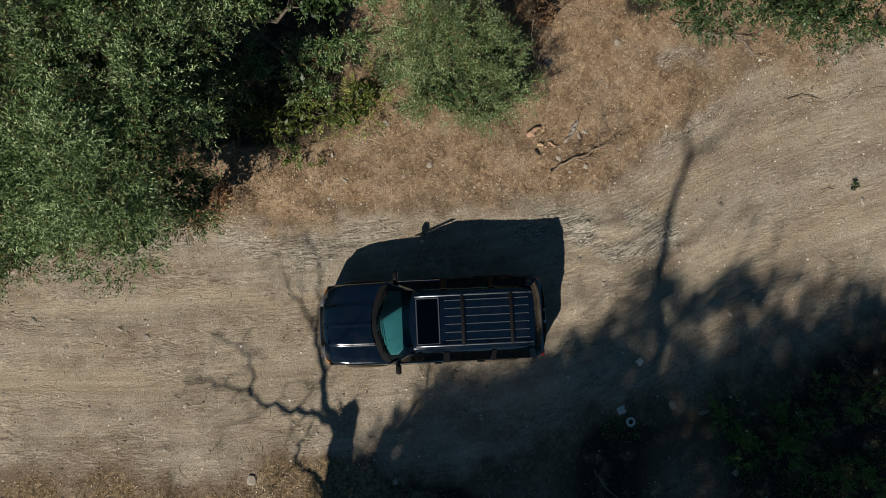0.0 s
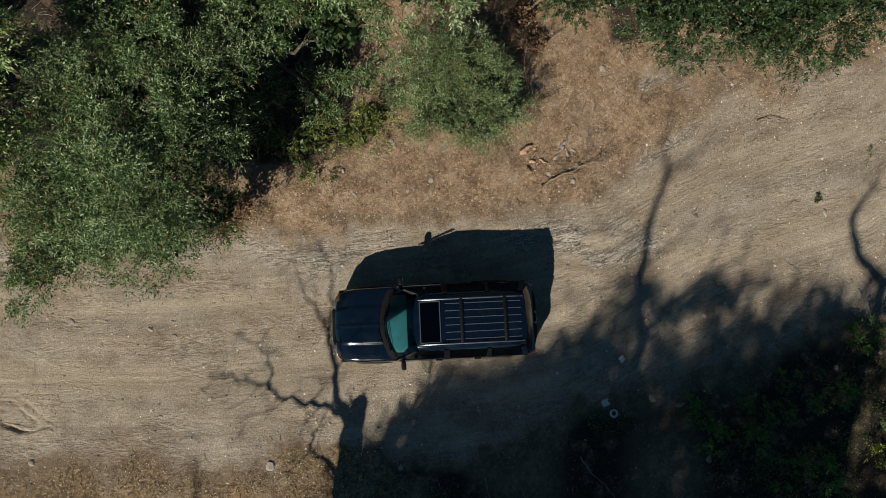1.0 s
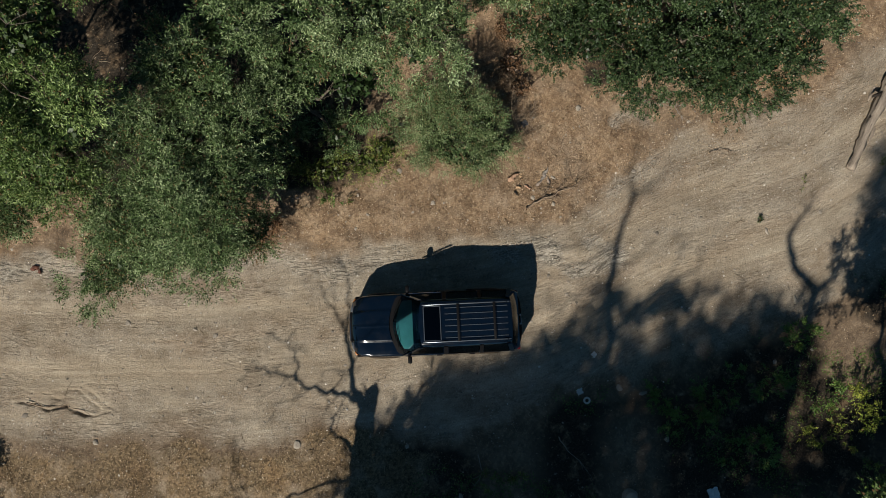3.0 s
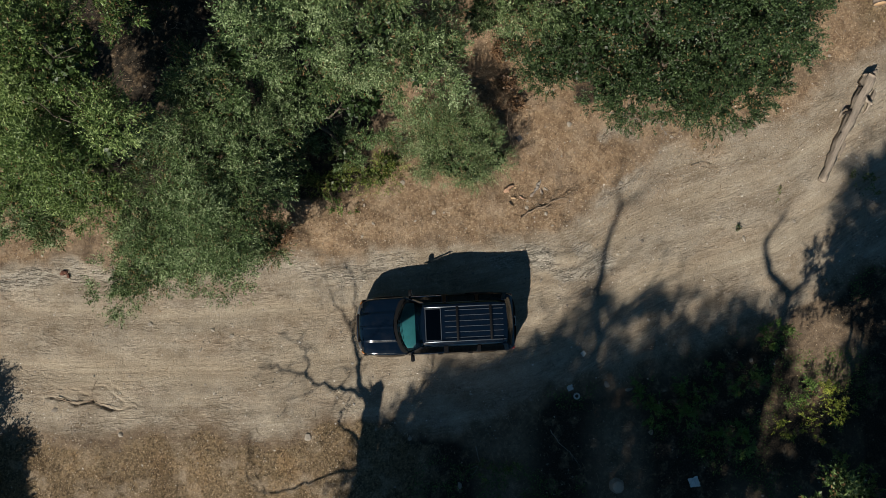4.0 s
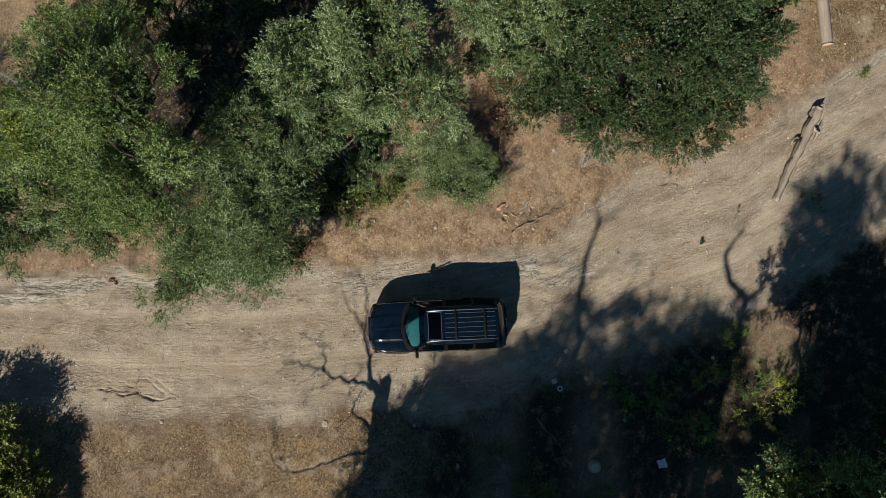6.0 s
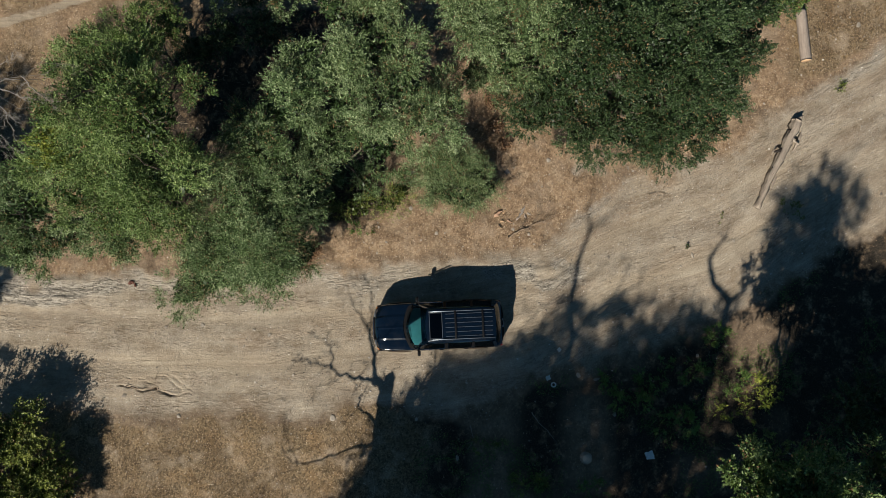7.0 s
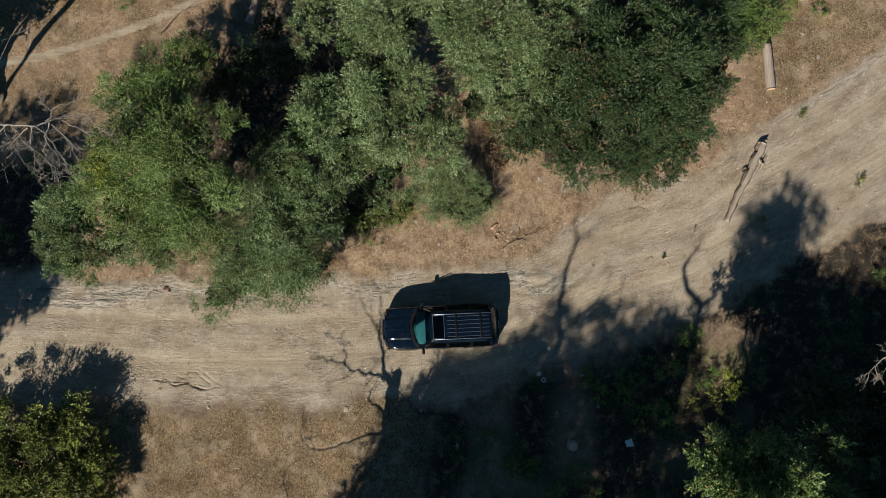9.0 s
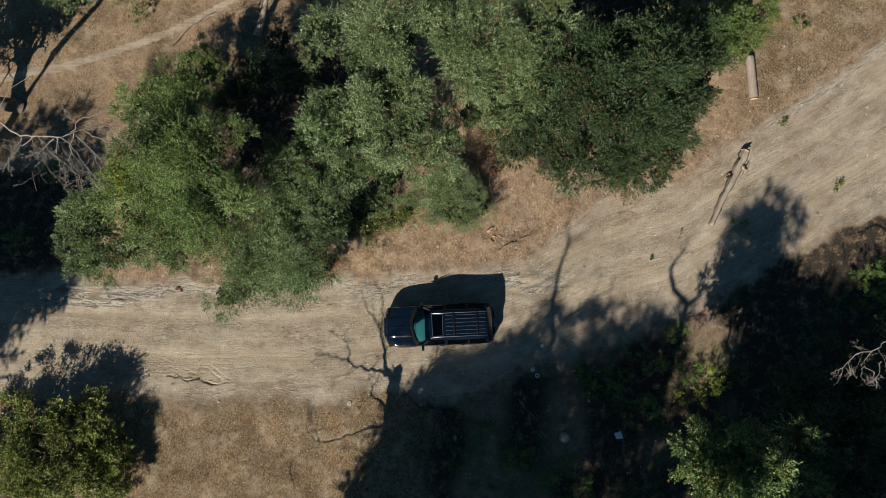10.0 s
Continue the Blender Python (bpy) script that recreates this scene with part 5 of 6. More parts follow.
        part("waist_trim", bar_bm([to_car(u, side * (body_width(u) * 1.0 + 0.006), 0.72) for u in (1.55, 2.2, 2.9, 3.3)], 0.014, 6), CLADDING, car)
        # wheel arches
        for c in WHEEL_U:
            pts = [to_car(c + 0.465 * math.cos(a), side * (body_width(c + 0.465 * math.cos(a)) + 0.012), 0.37 + 0.465 * math.sin(a)) for a in np.linspace(0.0, math.pi, 15)]
            part("wheel_arch", bar_bm(pts, 0.024, 6), CLADDING, car, "tan wheel arch trim")
        # mirror
        mirror = part("wing_mirror", box_bm(1.62 - 2.41, 1.73 - 2.41, side * 0.975 - 0.10, side * 0.975 + 0.10, 1.03, 1.18, 0.04, 3), TRIM, car, "black wing mirror")
        part("mirror_arm", box_bm(1.62 - 2.41, 1.70 - 2.41, min(side * 0.83, side * 0.90), max(side * 0.83, side * 0.90), 1.06, 1.13, 0.015), TRIM, mirror)
        part("mirror_glass", box_bm(1.727 - 2.41, 1.735 - 2.41, side * 0.975 - 0.085, side * 0.975 + 0.085, 1.045, 1.165, 0.003, 1), CHROME, mirror)
        # lamps
        part("headlight", lamp_bm(-0.012, 0.13, side * 0.42, side * 0.68, 0.66, 0.80, 0.025), LENS, car, "clear headlight")
        part("corner_light", lamp_bm(-0.005, 0.12, side * 0.69, side * 0.785, 0.65, 0.755, 0.02), AMBER, car, "amber corner light")
        part("tail_light", lamp_bm(4.64, 4.775, side * 0.70, side * 0.825, 0.74, 0.98, 0.02), REDLENS, car, "red tail light")
    # grille, bumpers, number plates
    grille = part("grille", lamp_bm(-0.014, 0.06, -0.40, 0.40, 0.64, 0.77, 0.02), TRIM, car)
    for z in (0.70, 0.745, 0.79):
        part("grille_bar", lamp_bm(-0.020, 0.0, -0.37, 0.37, z - 0.049, z - 0.031, 0.004), CHROME, grille)
    for nose, name in ((True, "front_bumper"), (False, "rear_bumper")):
        bm = bmesh.new()
        rings = []
        for q in np.linspace(-1, 1, 25):
            u = (-0.025 + 0.03 * q ** 4) if nose else (4.84 - 0.13 * q ** 4)
            d = 0.20 if nose else -0.18
            rings.append([bm.verts.new(to_car(u + a * d, q * (0.85 if nose else 0.86), z)) for a, z in ((1, 0.36), (0.2, 0.36), (0.02, 0.40), (0, 0.50), (0.05, 0.585), (0.25, 0.61), (1, 0.615))])
        for a, b in zip(rings, rings[1:]):
            for k in range(7):
                bm.faces.new((a[k], a[(k + 1) % 7], b[(k + 1) % 7], b[k]))
        bm.faces.new(rings[0])
        bm.faces.new(rings[-1])
        bumper = part(name, bm, TRIM if nose else CLADDING, car, "black bumper with tan edge" if nose else "tan bumper")
        pts = [to_car((-0.023 + 0.03 * q ** 4) if nose else (4.838 - 0.13 * q ** 4), q * 0.85, 0.612) for q in np.linspace(-1, 1, 15)]
        part("bumper_strip", bar_bm(pts, 0.014, 6), CLADDING if nose else TRIM, bumper)
    part("number_plate", box_bm(2.41 - 0.03, 2.41 - 0.012 + 0.02, -0.15, 0.15, 0.68, 0.83, 0.004, 1), WHITE, car)
    part("tailgate_handle", box_bm(2.41 - 0.06, 2.41 - 0.02, -0.10, 0.10, 0.92, 0.96, 0.008), TRIM, car)
    part("underbody", box_bm(-2.2, 2.25, -0.70, 0.70, 0.26, 0.40, 0.03), TRIM, car)
    # cabin
    part("cabin_floor", box_bm(1.3 - 2.41, 4.6 - 2.41, -0.78, 0.78, 0.42, 0.47, 0.01), CABIN, car)
    part("dashboard", dash_bm(), CABIN, car, "grey dashboard seen through the windscreen")
    for w in (-0.36, 0.36):
        seat = part("front_seat", box_bm(2.10 - 2.41, 2.62 - 2.41, w - 0.25, w + 0.25, 0.50, 0.72, 0.06, 3), FABRIC, car, "grey cloth seat")
        part("seat_back", slab_bm([to_car(2.56, w - 0.24, 0.70), to_car(2.56, w + 0.24, 0.70), to_car(2.80, w + 0.22, 1.26), to_car(2.80, w - 0.22, 1.26)], 0.11, cuts=2, bulge=0.03), FABRIC, seat)
        part("headrest", box_bm(2.76 - 2.41, 2.86 - 2.41, w - 0.13, w + 0.13, 1.27, 1.42, 0.04, 3), FABRIC, seat)
    bench = part("rear_seat", box_bm(3.10 - 2.41, 3.58 - 2.41, -0.64, 0.64, 0.52, 0.74, 0.06, 3), FABRIC, car, "grey cloth bench")
    part("seat_back", slab_bm([to_car(3.55, -0.64, 0.72), to_car(3.55, 0.64, 0.72), to_car(3.76, 0.62, 1.28), to_car(3.76, -0.62, 1.28)], 0.11, cuts=2, bulge=0.03), FABRIC, bench)
    a = np.linspace(0, 2 * math.pi, 25)
    part("steering_wheel", bar_bm([to_car(1.92 + 0.185 * 0.42 * math.sin(t), -0.36 + 0.185 * math.cos(t), 1.02 + 0.185 * 0.9 * math.sin(t)) for t in a], 0.016, 6), TRIM, car)
    part("interior_mirror", box_bm(1.90 - 2.41, 1.93 - 2.41, -0.11, 0.11, 1.47, 1.54, 0.012), TRIM, car)
    # wheels
    for c in WHEEL_U:
        for side in (-1, 1):
            tyre = part("wheel", ring_bm([(0.21, -0.10), (0.33, -0.115), (0.362, -0.10), (WHEEL_R, -0.07), (WHEEL_R, 0.07), (0.362, 0.10), (0.33, 0.115), (0.21, 0.10)]), RUBBER, car, "black tyre")
            tyre.location = to_car(c, side * 0.765, WHEEL_R)
            part("rim", ring_bm([(0.215, side * 0.10), (0.20, side * 0.07), (0.10, side * 0.05), (0.06, side * 0.085), (0.0, side * 0.09)]), ALLOY, tyre, "dull alloy rim")
            for k in range(5):
                t = 2 * math.pi * k / 5
                part("spoke", bar_bm([(0.05 * math.cos(t), side * 0.085, 0.05 * math.sin(t)), (0.205 * math.cos(t), side * 0.092, 0.205 * math.sin(t))], 0.022, 6), ALLOY, tyre)
    return car


build_car(pose(-0.23, -0.09, on_ground(-0.2, -0.1, -0.01), 0, 0, 2.7))

# ---------------------------------------------------------------- logs, branches, stones
def log(name, a, b, ra, rb, label, hollow=False, seed=5, crook=0.05, rough=0.12):
    rng = np.random.default_rng(seed)
    za, zb = on_ground(*a) + ra * 0.85, on_ground(*b) + rb * 0.85
    ob = thing(name, pose(a[0], a[1], on_ground(*a)), label, "log")
    line = curl(rng, (0, 0, za - on_ground(*a)), (b[0] - a[0], b[1] - a[1], zb - on_ground(*a)), 28, crook)
    v, f = tube_arrays(line, np.linspace(ra, rb, 28) * (1 + 0.6 * rough * np.sin(np.arange(28) * 1.3 + seed)), 14, rough, rng)
    if hollow:
        # weathered wood split along the grain
        groove = np.tile(rng.uniform(0.62, 1.14, 14), 28).reshape(28, 14, 1) * (1 + 0.10 * np.sin(np.arange(28) * 0.7)[:, None, None] * rng.uniform(-1, 1, (1, 14, 1)))
        v = ((v.reshape(28, 14, 3) - line[:, None, :]) * groove + line[:, None, :]).reshape(-1, 3)
    put("bark", mesh_of("bark", v, f, SPLITBARK if hollow else LOGBARK, shade=not hollow), ob)
    d = unit(line[0] - line[1])
    # a hollow end gets a near-black disc in place of its inner shade
    v, f = tube_arrays([line[0] + d * 0.004, line[0] + d * 0.02], [ra * 0.93, ra * 0.90], 14)
    put("cut_end", mesh_of("cut_end", v, f, DARKWOOD if hollow else CUTWOOD), ob, "hollow end as a near-black disc for its inner shade" if hollow else "pale sawn end")
    return ob, line, rng


ob, line, rng = log("fallen_log", (13.74, 7.88), (12.04, 4.45), 0.20, 0.11, "grey weathered fallen log with a dark hollow end at the roadside", True, 5, 0.03, 0.16)
for k, off in ((5, (0.3, -0.35, 0.08)), (9, (-0.42, -0.12, 0.06)), (12, (-0.3, -0.35, 0.05)), (16, (-0.2, -0.5, 0.02)), (3, (-0.3, -0.06, 0.1)), (1, (0.26, 0.3, 0.06))):
    s = curl(rng, line[k], line[k] + np.array(off), 6, 0.2)
    v, f = tube_arrays(s, np.linspace(0.10, 0.03, 6), 6, 0.25, rng)
    # stubs on the left are near black, standing in for the log's shaded side
    put("stub", mesh_of("stub", v, f, DARKWOOD if off[0] < 0 else SPLITBARK), ob)
for k, side, long in ((2, 0.34, 0.9), (8, -0.27, 0.5), (15, 0.22, 0.7)):
    a = line[k] + np.array([side, -0.45 * side, -0.14])
    s = curl(rng, a, a + unit(line[k + 4] - line[k]) * long, 8, 0.12)
    v, f = tube_arrays(s, np.array([0.02, 0.05, 0.07, 0.06, 0.065, 0.05, 0.03, 0.01]), 6, 0.3, rng)
    put("bark_slab", mesh_of("bark_slab", v, f, SPLITBARK), ob, "loose slab of dark bark")
log("sawn_log", (14.17, 10.28), (14.05, 12.3), 0.20, 0.195, "sawn log with a pale cut end under a green tree", False, 6, 0.004, 0.03)


def stump(x, y, r, h, seed):
    rng = np.random.default_rng(seed)
    ob = thing("tree_stump", pose(x, y, on_ground(x, y)), "low cut tree stump with a pale sawn top in the shade", "stump")
    v, f = tube_arrays([(0, 0, -0.08), (0, 0, 0.04), (0, 0, h * 0.5), (0, 0, h)], [r * 1.45, r * 1.2, r * 1.03, r], 16, 0.08, rng)
    put("bark", mesh_of("bark", v, f, LOGBARK), ob)
    v, f = tube_arrays([(0, 0, h + 0.002), (0, 0, h + 0.015)], [r * 0.92, r * 0.9], 16)
    put("cut_top", mesh_of("cut_top", v, f, PALECUT), ob, "pale sawn top")


stump(5.3, -5.0, 0.18, 0.2, 7)


def dead_branch(name, points, r, label, material, seed, depth=2, count=6, flat=0.5, lift=0.05, spread=0.7, shrink=0.4):
    rng = np.random.default_rng(seed)
    x, y = points[0][0], points[0][1]
    z = on_ground(x, y)
    ob = thing(name, pose(x, y, z), label, "branch")
    p = np.array([(q[0] - x, q[1] - y, (q[2] if len(q) > 2 else 0) + on_ground(q[0], q[1]) + lift - z) for q in points])
    s = np.linspace(0, len(p) - 1, (len(p) - 1) * 4 + 1)
    line = np.stack([np.interp(s, range(len(p)), p[:, i]) for i in range(3)], 1) + rng.normal(0, 0.015, (len(s), 3))
    v, f = tube_arrays(line, np.linspace(r, r * 0.35, len(s)), 7, 0.08, rng)
    put("stem", mesh_of("stem", v, f, material, shade=True), ob)
    v, f = join_arrays(twigs(rng, line, r * 0.7, depth, count, spread, shrink, flat, 5, 0.006))
    v[:, 2] = np.maximum(v[:, 2], 0.01)
    put("spray", mesh_of("spray", v, f, material, shade=True), ob)
    return ob


dead_branch("fallen_branch", [(2.45, 3.3), (2.9, 3.52), (3.4, 3.75), (3.95, 3.98)], 0.034, "dry brown fallen branch with thin twigs on the verge", TWIG, 51, 2, 12, 0.7, shrink=0.5)
dead_branch("fallen_branch", [(2.3, 5.3), (2.5, 5.75), (2.7, 6.3)], 0.014, "dry brown twigs beside the bush", TWIG, 52, 2, 11, 0.7, shrink=0.55)
dead_branch("fallen_branch", [(1.0, 4.35, 0.08), (1.6, 4.75, 0.1), (2.2, 5.3, 0.05)], 0.024, "dry brown brush in front of the bush", TWIG, 67, 2, 14, 0.6, shrink=0.5)
dead_branch("fallen_branch", [(2.2, 5.5, 0.08), (2.0, 6.2, 0.2), (2.1, 7.0, 0.1)], 0.024, "dry brown brush beside the bush", TWIG, 68, 2, 12, 0.5, shrink=0.5)
dead_branch("fallen_branch", [(5.2, 6.7, 0.1), (6.0, 6.5, 0.1), (6.9, 6.3, 0.02)], 0.013, "dead pale twigs at the foot of the oak", DEADWOOD, 53, 2, 11, 0.7, shrink=0.5)
dead_branch("fallen_branch", [(8.2, 6.6, 0.15), (8.9, 6.5, 0.1), (9.7, 6.3, 0.02)], 0.012, "dead pale twigs at the foot of the oak", TWIG, 54, 2, 10, 0.7, shrink=0.5)
dead_branch("fallen_branch", [(7.9, 5.0), (8.3, 5.05), (8.7, 4.95)], 0.012, "thin dry twig on the road", TWIG, 55, 2, 4, 0.8)
dead_branch("fallen_branch", [(8.6, 2.8), (8.8, 2.92), (9.05, 2.9)], 0.007, "thin dry twig on the road", TWIG, 56, 1, 3, 0.8)
dead_branch("fallen_branch", [(-12.0, -2.38), (-11.4, -2.52), (-10.9, -2.46), (-10.2, -2.68)], 0.018, "thin dead branch lying in the crack", TWIG, 57, 2, 7, 0.9, shrink=0.4)
dead_branch("fallen_branch", [(3.3, -3.3), (3.5, -3.7), (3.9, -4.0), (4.1, -4.3)], 0.014, "thin bleached stick in the shade", DEADWOOD, 61, 1, 3, 0.8)
dead_branch("fallen_branch", [(1.0, -3.8), (1.1, -4.3), (0.9, -4.7)], 0.014, "thin bleached stick in the shade", DEADWOOD, 62, 1, 3, 0.8)
dead_branch("fallen_branch", [(-6.6, -7.3, 0.1), (-6.9, -6.7, 0.15), (-6.7, -6.2, 0.1)], 0.014, "dry pale brush in the dead grass", TWIG, 63, 2, 8, 0.5)
dead_branch("fallen_branch", [(-3.9, -6.9, 0.1), (-3.6, -6.4, 0.15), (-3.8, -6.0, 0.1)], 0.014, "dry pale brush in the dead grass", TWIG, 64, 2, 8, 0.5)
dead_branch("leaning_trunk", [(-8.7, 13.2, 0.1), (-8.4, 13.9, 0.5), (-7.9, 15.2, 1.2)], 0.19, "leaning grey dead trunk behind the shrubs", LOGBARK, 65, 2, 3, 0.3)
dead_branch("fallen_branch", [(-12.6, 12.7, 0.1), (-11.9, 13.5, 0.2), (-10.7, 14.3, 0.1)], 0.025, "thin dry branch beside the foot path", TWIG, 66, 2, 6, 0.5)

# broken wood on the verge
def splinter(x, y, length, width, turn, seed, material):
    rng = np.random.default_rng(seed)
    pts = curl(rng, (-length / 2, 0, 0.03), (length / 2, 0, 0.05), 11, 0.2)
    r = np.array([0.2, 0.55, 1.0, 0.8, 1.05, 0.9, 0.65, 0.8, 0.4, 0.3, 0.06]) * width / 2
    v, f = tube_arrays(pts, r, 7, 0.45, rng)
    v[:, 2] = 0.02 + (v[:, 2] - 0.02) * 0.5
    ob = put("broken_wood", mesh_of("broken_wood", v, f, material, shade=True), None, at=pose(x, y, on_ground(x, y), 0, 0, turn))
    tagged(ob, "dark reddish lump of wood at the road's edge" if material is RUSSET else "splintered piece of reddish wood on the leaf litter" if material is REDWOOD else "grey splintered piece of wood on the leaf litter", "wood", "broken wood on the verge")


for k, (x, y, l, w, a, m) in enumerate([(2.08, 4.18, 0.42, 0.15, 35, REDWOOD), (2.22, 3.9, 0.16, 0.10, -20, CUTWOOD), (2.30, 4.28, 0.18, 0.08, 60, CUTWOOD), (2.98, 4.30, 0.5, 0.11, 62, DEADWOOD), (2.85, 4.05, 0.3, 0.09, 40, LOGBARK),
                                       (2.50, 3.90, 0.26, 0.06, -30, REDWOOD), (2.15, 3.72, 0.2, 0.07, -40, DARKWOOD), (3.12, 4.12, 0.22, 0.08, 100, LOGBARK)]):
    splinter(x, y, l, w, a, 70 + k, m)


def stone_mesh(seed, stretch):
    rng = np.random.default_rng(seed)
    bm = bmesh.new()
    bmesh.ops.create_icosphere(bm, subdivisions=2, radius=0.5)
    ph = rng.uniform(0, 6, 6)
    for v in bm.verts:
        p = v.co
        k = 1 + 0.16 * math.sin(p.x * 6 + ph[0]) + 0.14 * math.sin(p.y * 7 + ph[1]) + 0.12 * math.sin(p.z * 8 + p.x * 5 + ph[2]) + rng.uniform(-0.05, 0.05)
        v.co = Vector((p.x * k, p.y * k * stretch, p.z * k * 0.34))
    me = bpy.data.meshes.new("stone")
    bm.to_mesh(me)
    bm.free()
    me.materials.append(ROCK)
    return me


STONES = [stone_mesh(100 + k, s) for k, s in enumerate((0.8, 0.65, 0.9, 0.72, 0.85, 0.6))]


def stone(x, y, size, k, turn):
    ob = put("stone", STONES[k % 6], None, at=pose(x, y, on_ground(x, y, size * 0.05), 0, 0, turn) @ Matrix.Diagonal((size, size, size, 1)))
    tagged(ob, "pale rounded stone lying on the dirt", "stone", "stones along the road")


for k, (x, y, s) in enumerate([(-5.1, 2.72, 0.24), (-5.2, 2.28, 0.2), (-0.31, 3.43, 0.15), (-2.58, 2.67, 0.11), (-4.17, -3.55, 0.22), (-7.23, -0.29, 0.13), (-6.64, -0.46, 0.15), (9.55, 2.6, 0.17),
                               (4.04, 6.3, 0.17), (-1.04, -3.6, 0.16), (-1.3, 4.4, 0.16), (-1.25, 5.8, 0.2), (-1.3, 5.4, 0.16), (3.25, 4.2, 0.14), (2.65, 3.6, 0.14), (3.25, 3.4, 0.15), (5.65, 4.4, 0.13), (6.95, 5.4, 0.13),
                               (5.05, -1.95, 0.2), (5.75, -2.1, 0.2), (1.2, 0.2, 0.14), (-9.95, -3.5, 0.2), (-9.2, -0.1, 0.15), (0.5, -5.0, 0.2), (-6.9, -2.4, 0.1), (-7.6, -0.9, 0.12),
                               (3.6, 0.75, 0.1), (4.3, 3.2, 0.1), (8.8, 3.3, 0.09), (9.1, 2.2, 0.1), (7.2, 3.4, 0.08), (10.3, 0.6, 0.2), (6.4, -3.4, 0.16), (9.6, -1.2, 0.16), (-19.4, -2.6, 0.25), (15.2, 7.8, 0.14), (16.4, 11.8, 0.2)]):
    stone(x, y, s, k, k * 67)
for k in range(34):
    x, y = random.uniform(-18, 17), random.uniform(-6.5, 8)
    stone(x, y, random.uniform(0.05, 0.11), k, random.uniform(0, 360))

for k, (x, y, l, w) in enumerate([(-11.95, 1.5, 0.26, 0.17), (-11.8, 1.42, 0.16, 0.12)]):
    splinter(x, y, l, w, 70 * k + 20, 90 + k, RUSSET)

# litter in the shade
def scrap(name, x, y, size, turn, label, category, seed, material):
    rng = np.random.default_rng(seed)
    bm = bmesh.new()
    bmesh.ops.create_grid(bm, x_segments=6, y_segments=6, size=size / 2)
    for v in bm.verts:
        edge = max(abs(v.co.x), abs(v.co.y)) > size * 0.45
        v.co.z += rng.uniform(0.0, 0.05) * size * 2 + 0.02
        if edge:
            v.co.x *= rng.uniform(0.75, 1.05)
            v.co.y *= rng.uniform(0.7, 1.0)
    bmesh.ops.solidify(bm, geom=bm.faces[:], thickness=0.004)
    me = bpy.data.meshes.new(name)
    bm.to_mesh(me)
    bm.free()
    me.materials.append(material)
    tagged(put(name, me, None, at=pose(x, y, on_ground(x, y, 0.01), 0, 0, turn)), label, category)


scrap("plastic_scrap", 2.42, 5.83, 0.20, 30, "crumpled dark grey plastic among dry twigs", "litter", 84, DARKSCRAP)
scrap("paper_scrap", 3.92, -2.05, 0.20, 20, "torn pale scrap of paper in the shade", "litter", 81, PAPER)
scrap("paper_scrap", 4.36, -1.0, 0.16, 40, "flat pale scrap of paper on the road", "litter", 82, PAPER)
scrap("white_board", 7.68, -4.9, 0.34, 12, "small white sheet lying in the shade", "litter", 83, WHITE)
ring = ring_bm([(0.055, -0.02), (0.085, -0.025), (0.105, 0.0), (0.085, 0.025), (0.055, 0.02), (0.055, -0.02)], 20)
bmesh.ops.rotate(ring, verts=ring.verts[:], matrix=Matrix.Rotation(radians(90), 3, "X"))
me = bpy.data.meshes.new("plastic_ring")
ring.to_mesh(me)
ring.free()
me.materials.append(PAPER)
tagged(put("plastic_ring", me, None, at=pose(4.12, -2.3, on_ground(4.12, -2.3, 0.03))), "pale plastic ring thrown away in the shade", "litter")

# small plants
def weed(x, y, r, h, material, seed, label, leaf=(0.08, 0.03), dense=(60, 7), name="weed", sprig=0.13):
    tree(name, (x, y), [(x, y, on_ground(x, y) + h * 0.5, r, r * 0.85, h * 0.6)], material, label, "plant", leaf, dense, 0.012, seed, None, "weeds", 0.45, sprig, 0.1, -0.2, False, 0.8, -0.1, 0.35, 0.0)


weed(9.35, 2.95, 0.05, 0.08, OAK, 201, "small dark green weed on the road", (0.04, 0.022), (300, 7), sprig=0.05)
for k, (x, y, r, h, m) in enumerate([(10.75, 4.05, 0.3, 0.2, OLIVE), (11.5, -2.9, 0.7, 0.8, YELLOW), (10.4, -3.2, 0.4, 0.4, YELLOW), (11.0, -2.2, 0.4, 0.5, WEED), (6.9, -2.7, 0.7, 0.45, WEED), (6.2, -2.0, 0.5, 0.35, WEED), (3.4, -5.8, 0.4, 0.3, WEED), (7.9, -2.0, 0.7, 0.4, WEED),
                                     (9.3, -1.6, 0.7, 0.5, WEED), (10.2, -0.6, 0.5, 0.5, WEED), (3.2, -5.9, 0.7, 0.4, OLIVE), (1.6, -4.7, 0.6, 0.3, OLIVE), (8.6, -3.5, 0.6, 0.4, WEED), (18.9, 2.0, 0.7, 0.8, WEED), (19.4, 1.2, 0.8, 0.9, WEED),
                                     (16.5, 13.8, 0.35, 0.3, WEED), (14.9, 14.1, 0.5, 0.4, YELLOW), (12.3, -4.6, 0.6, 0.4, OLIVE), (5.3, -6.8, 0.8, 0.5, WEED), (9.9, 6.5, 0.25, 0.2, OAK),
                                     (-3.2, 3.6, 0.35, 0.2, WEED), (-19.0, 3.6, 0.6, 0.5, WEED), (-17.5, 6.6, 0.6, 0.5, WEED), (13.3, 4.2, 0.5, 0.25, OLIVE), (18.0, 6.2, 0.22, 0.08, OLIVE), (15.6, 9.3, 0.25, 0.06, OLIVE), (-14.5, 14.6, 0.9, 0.8, BRIGHT)]):
    weed(x, y, r, h, m, 210 + k, "yellow-green weed in the shade" if m is YELLOW else "low green weed growing in the dirt")

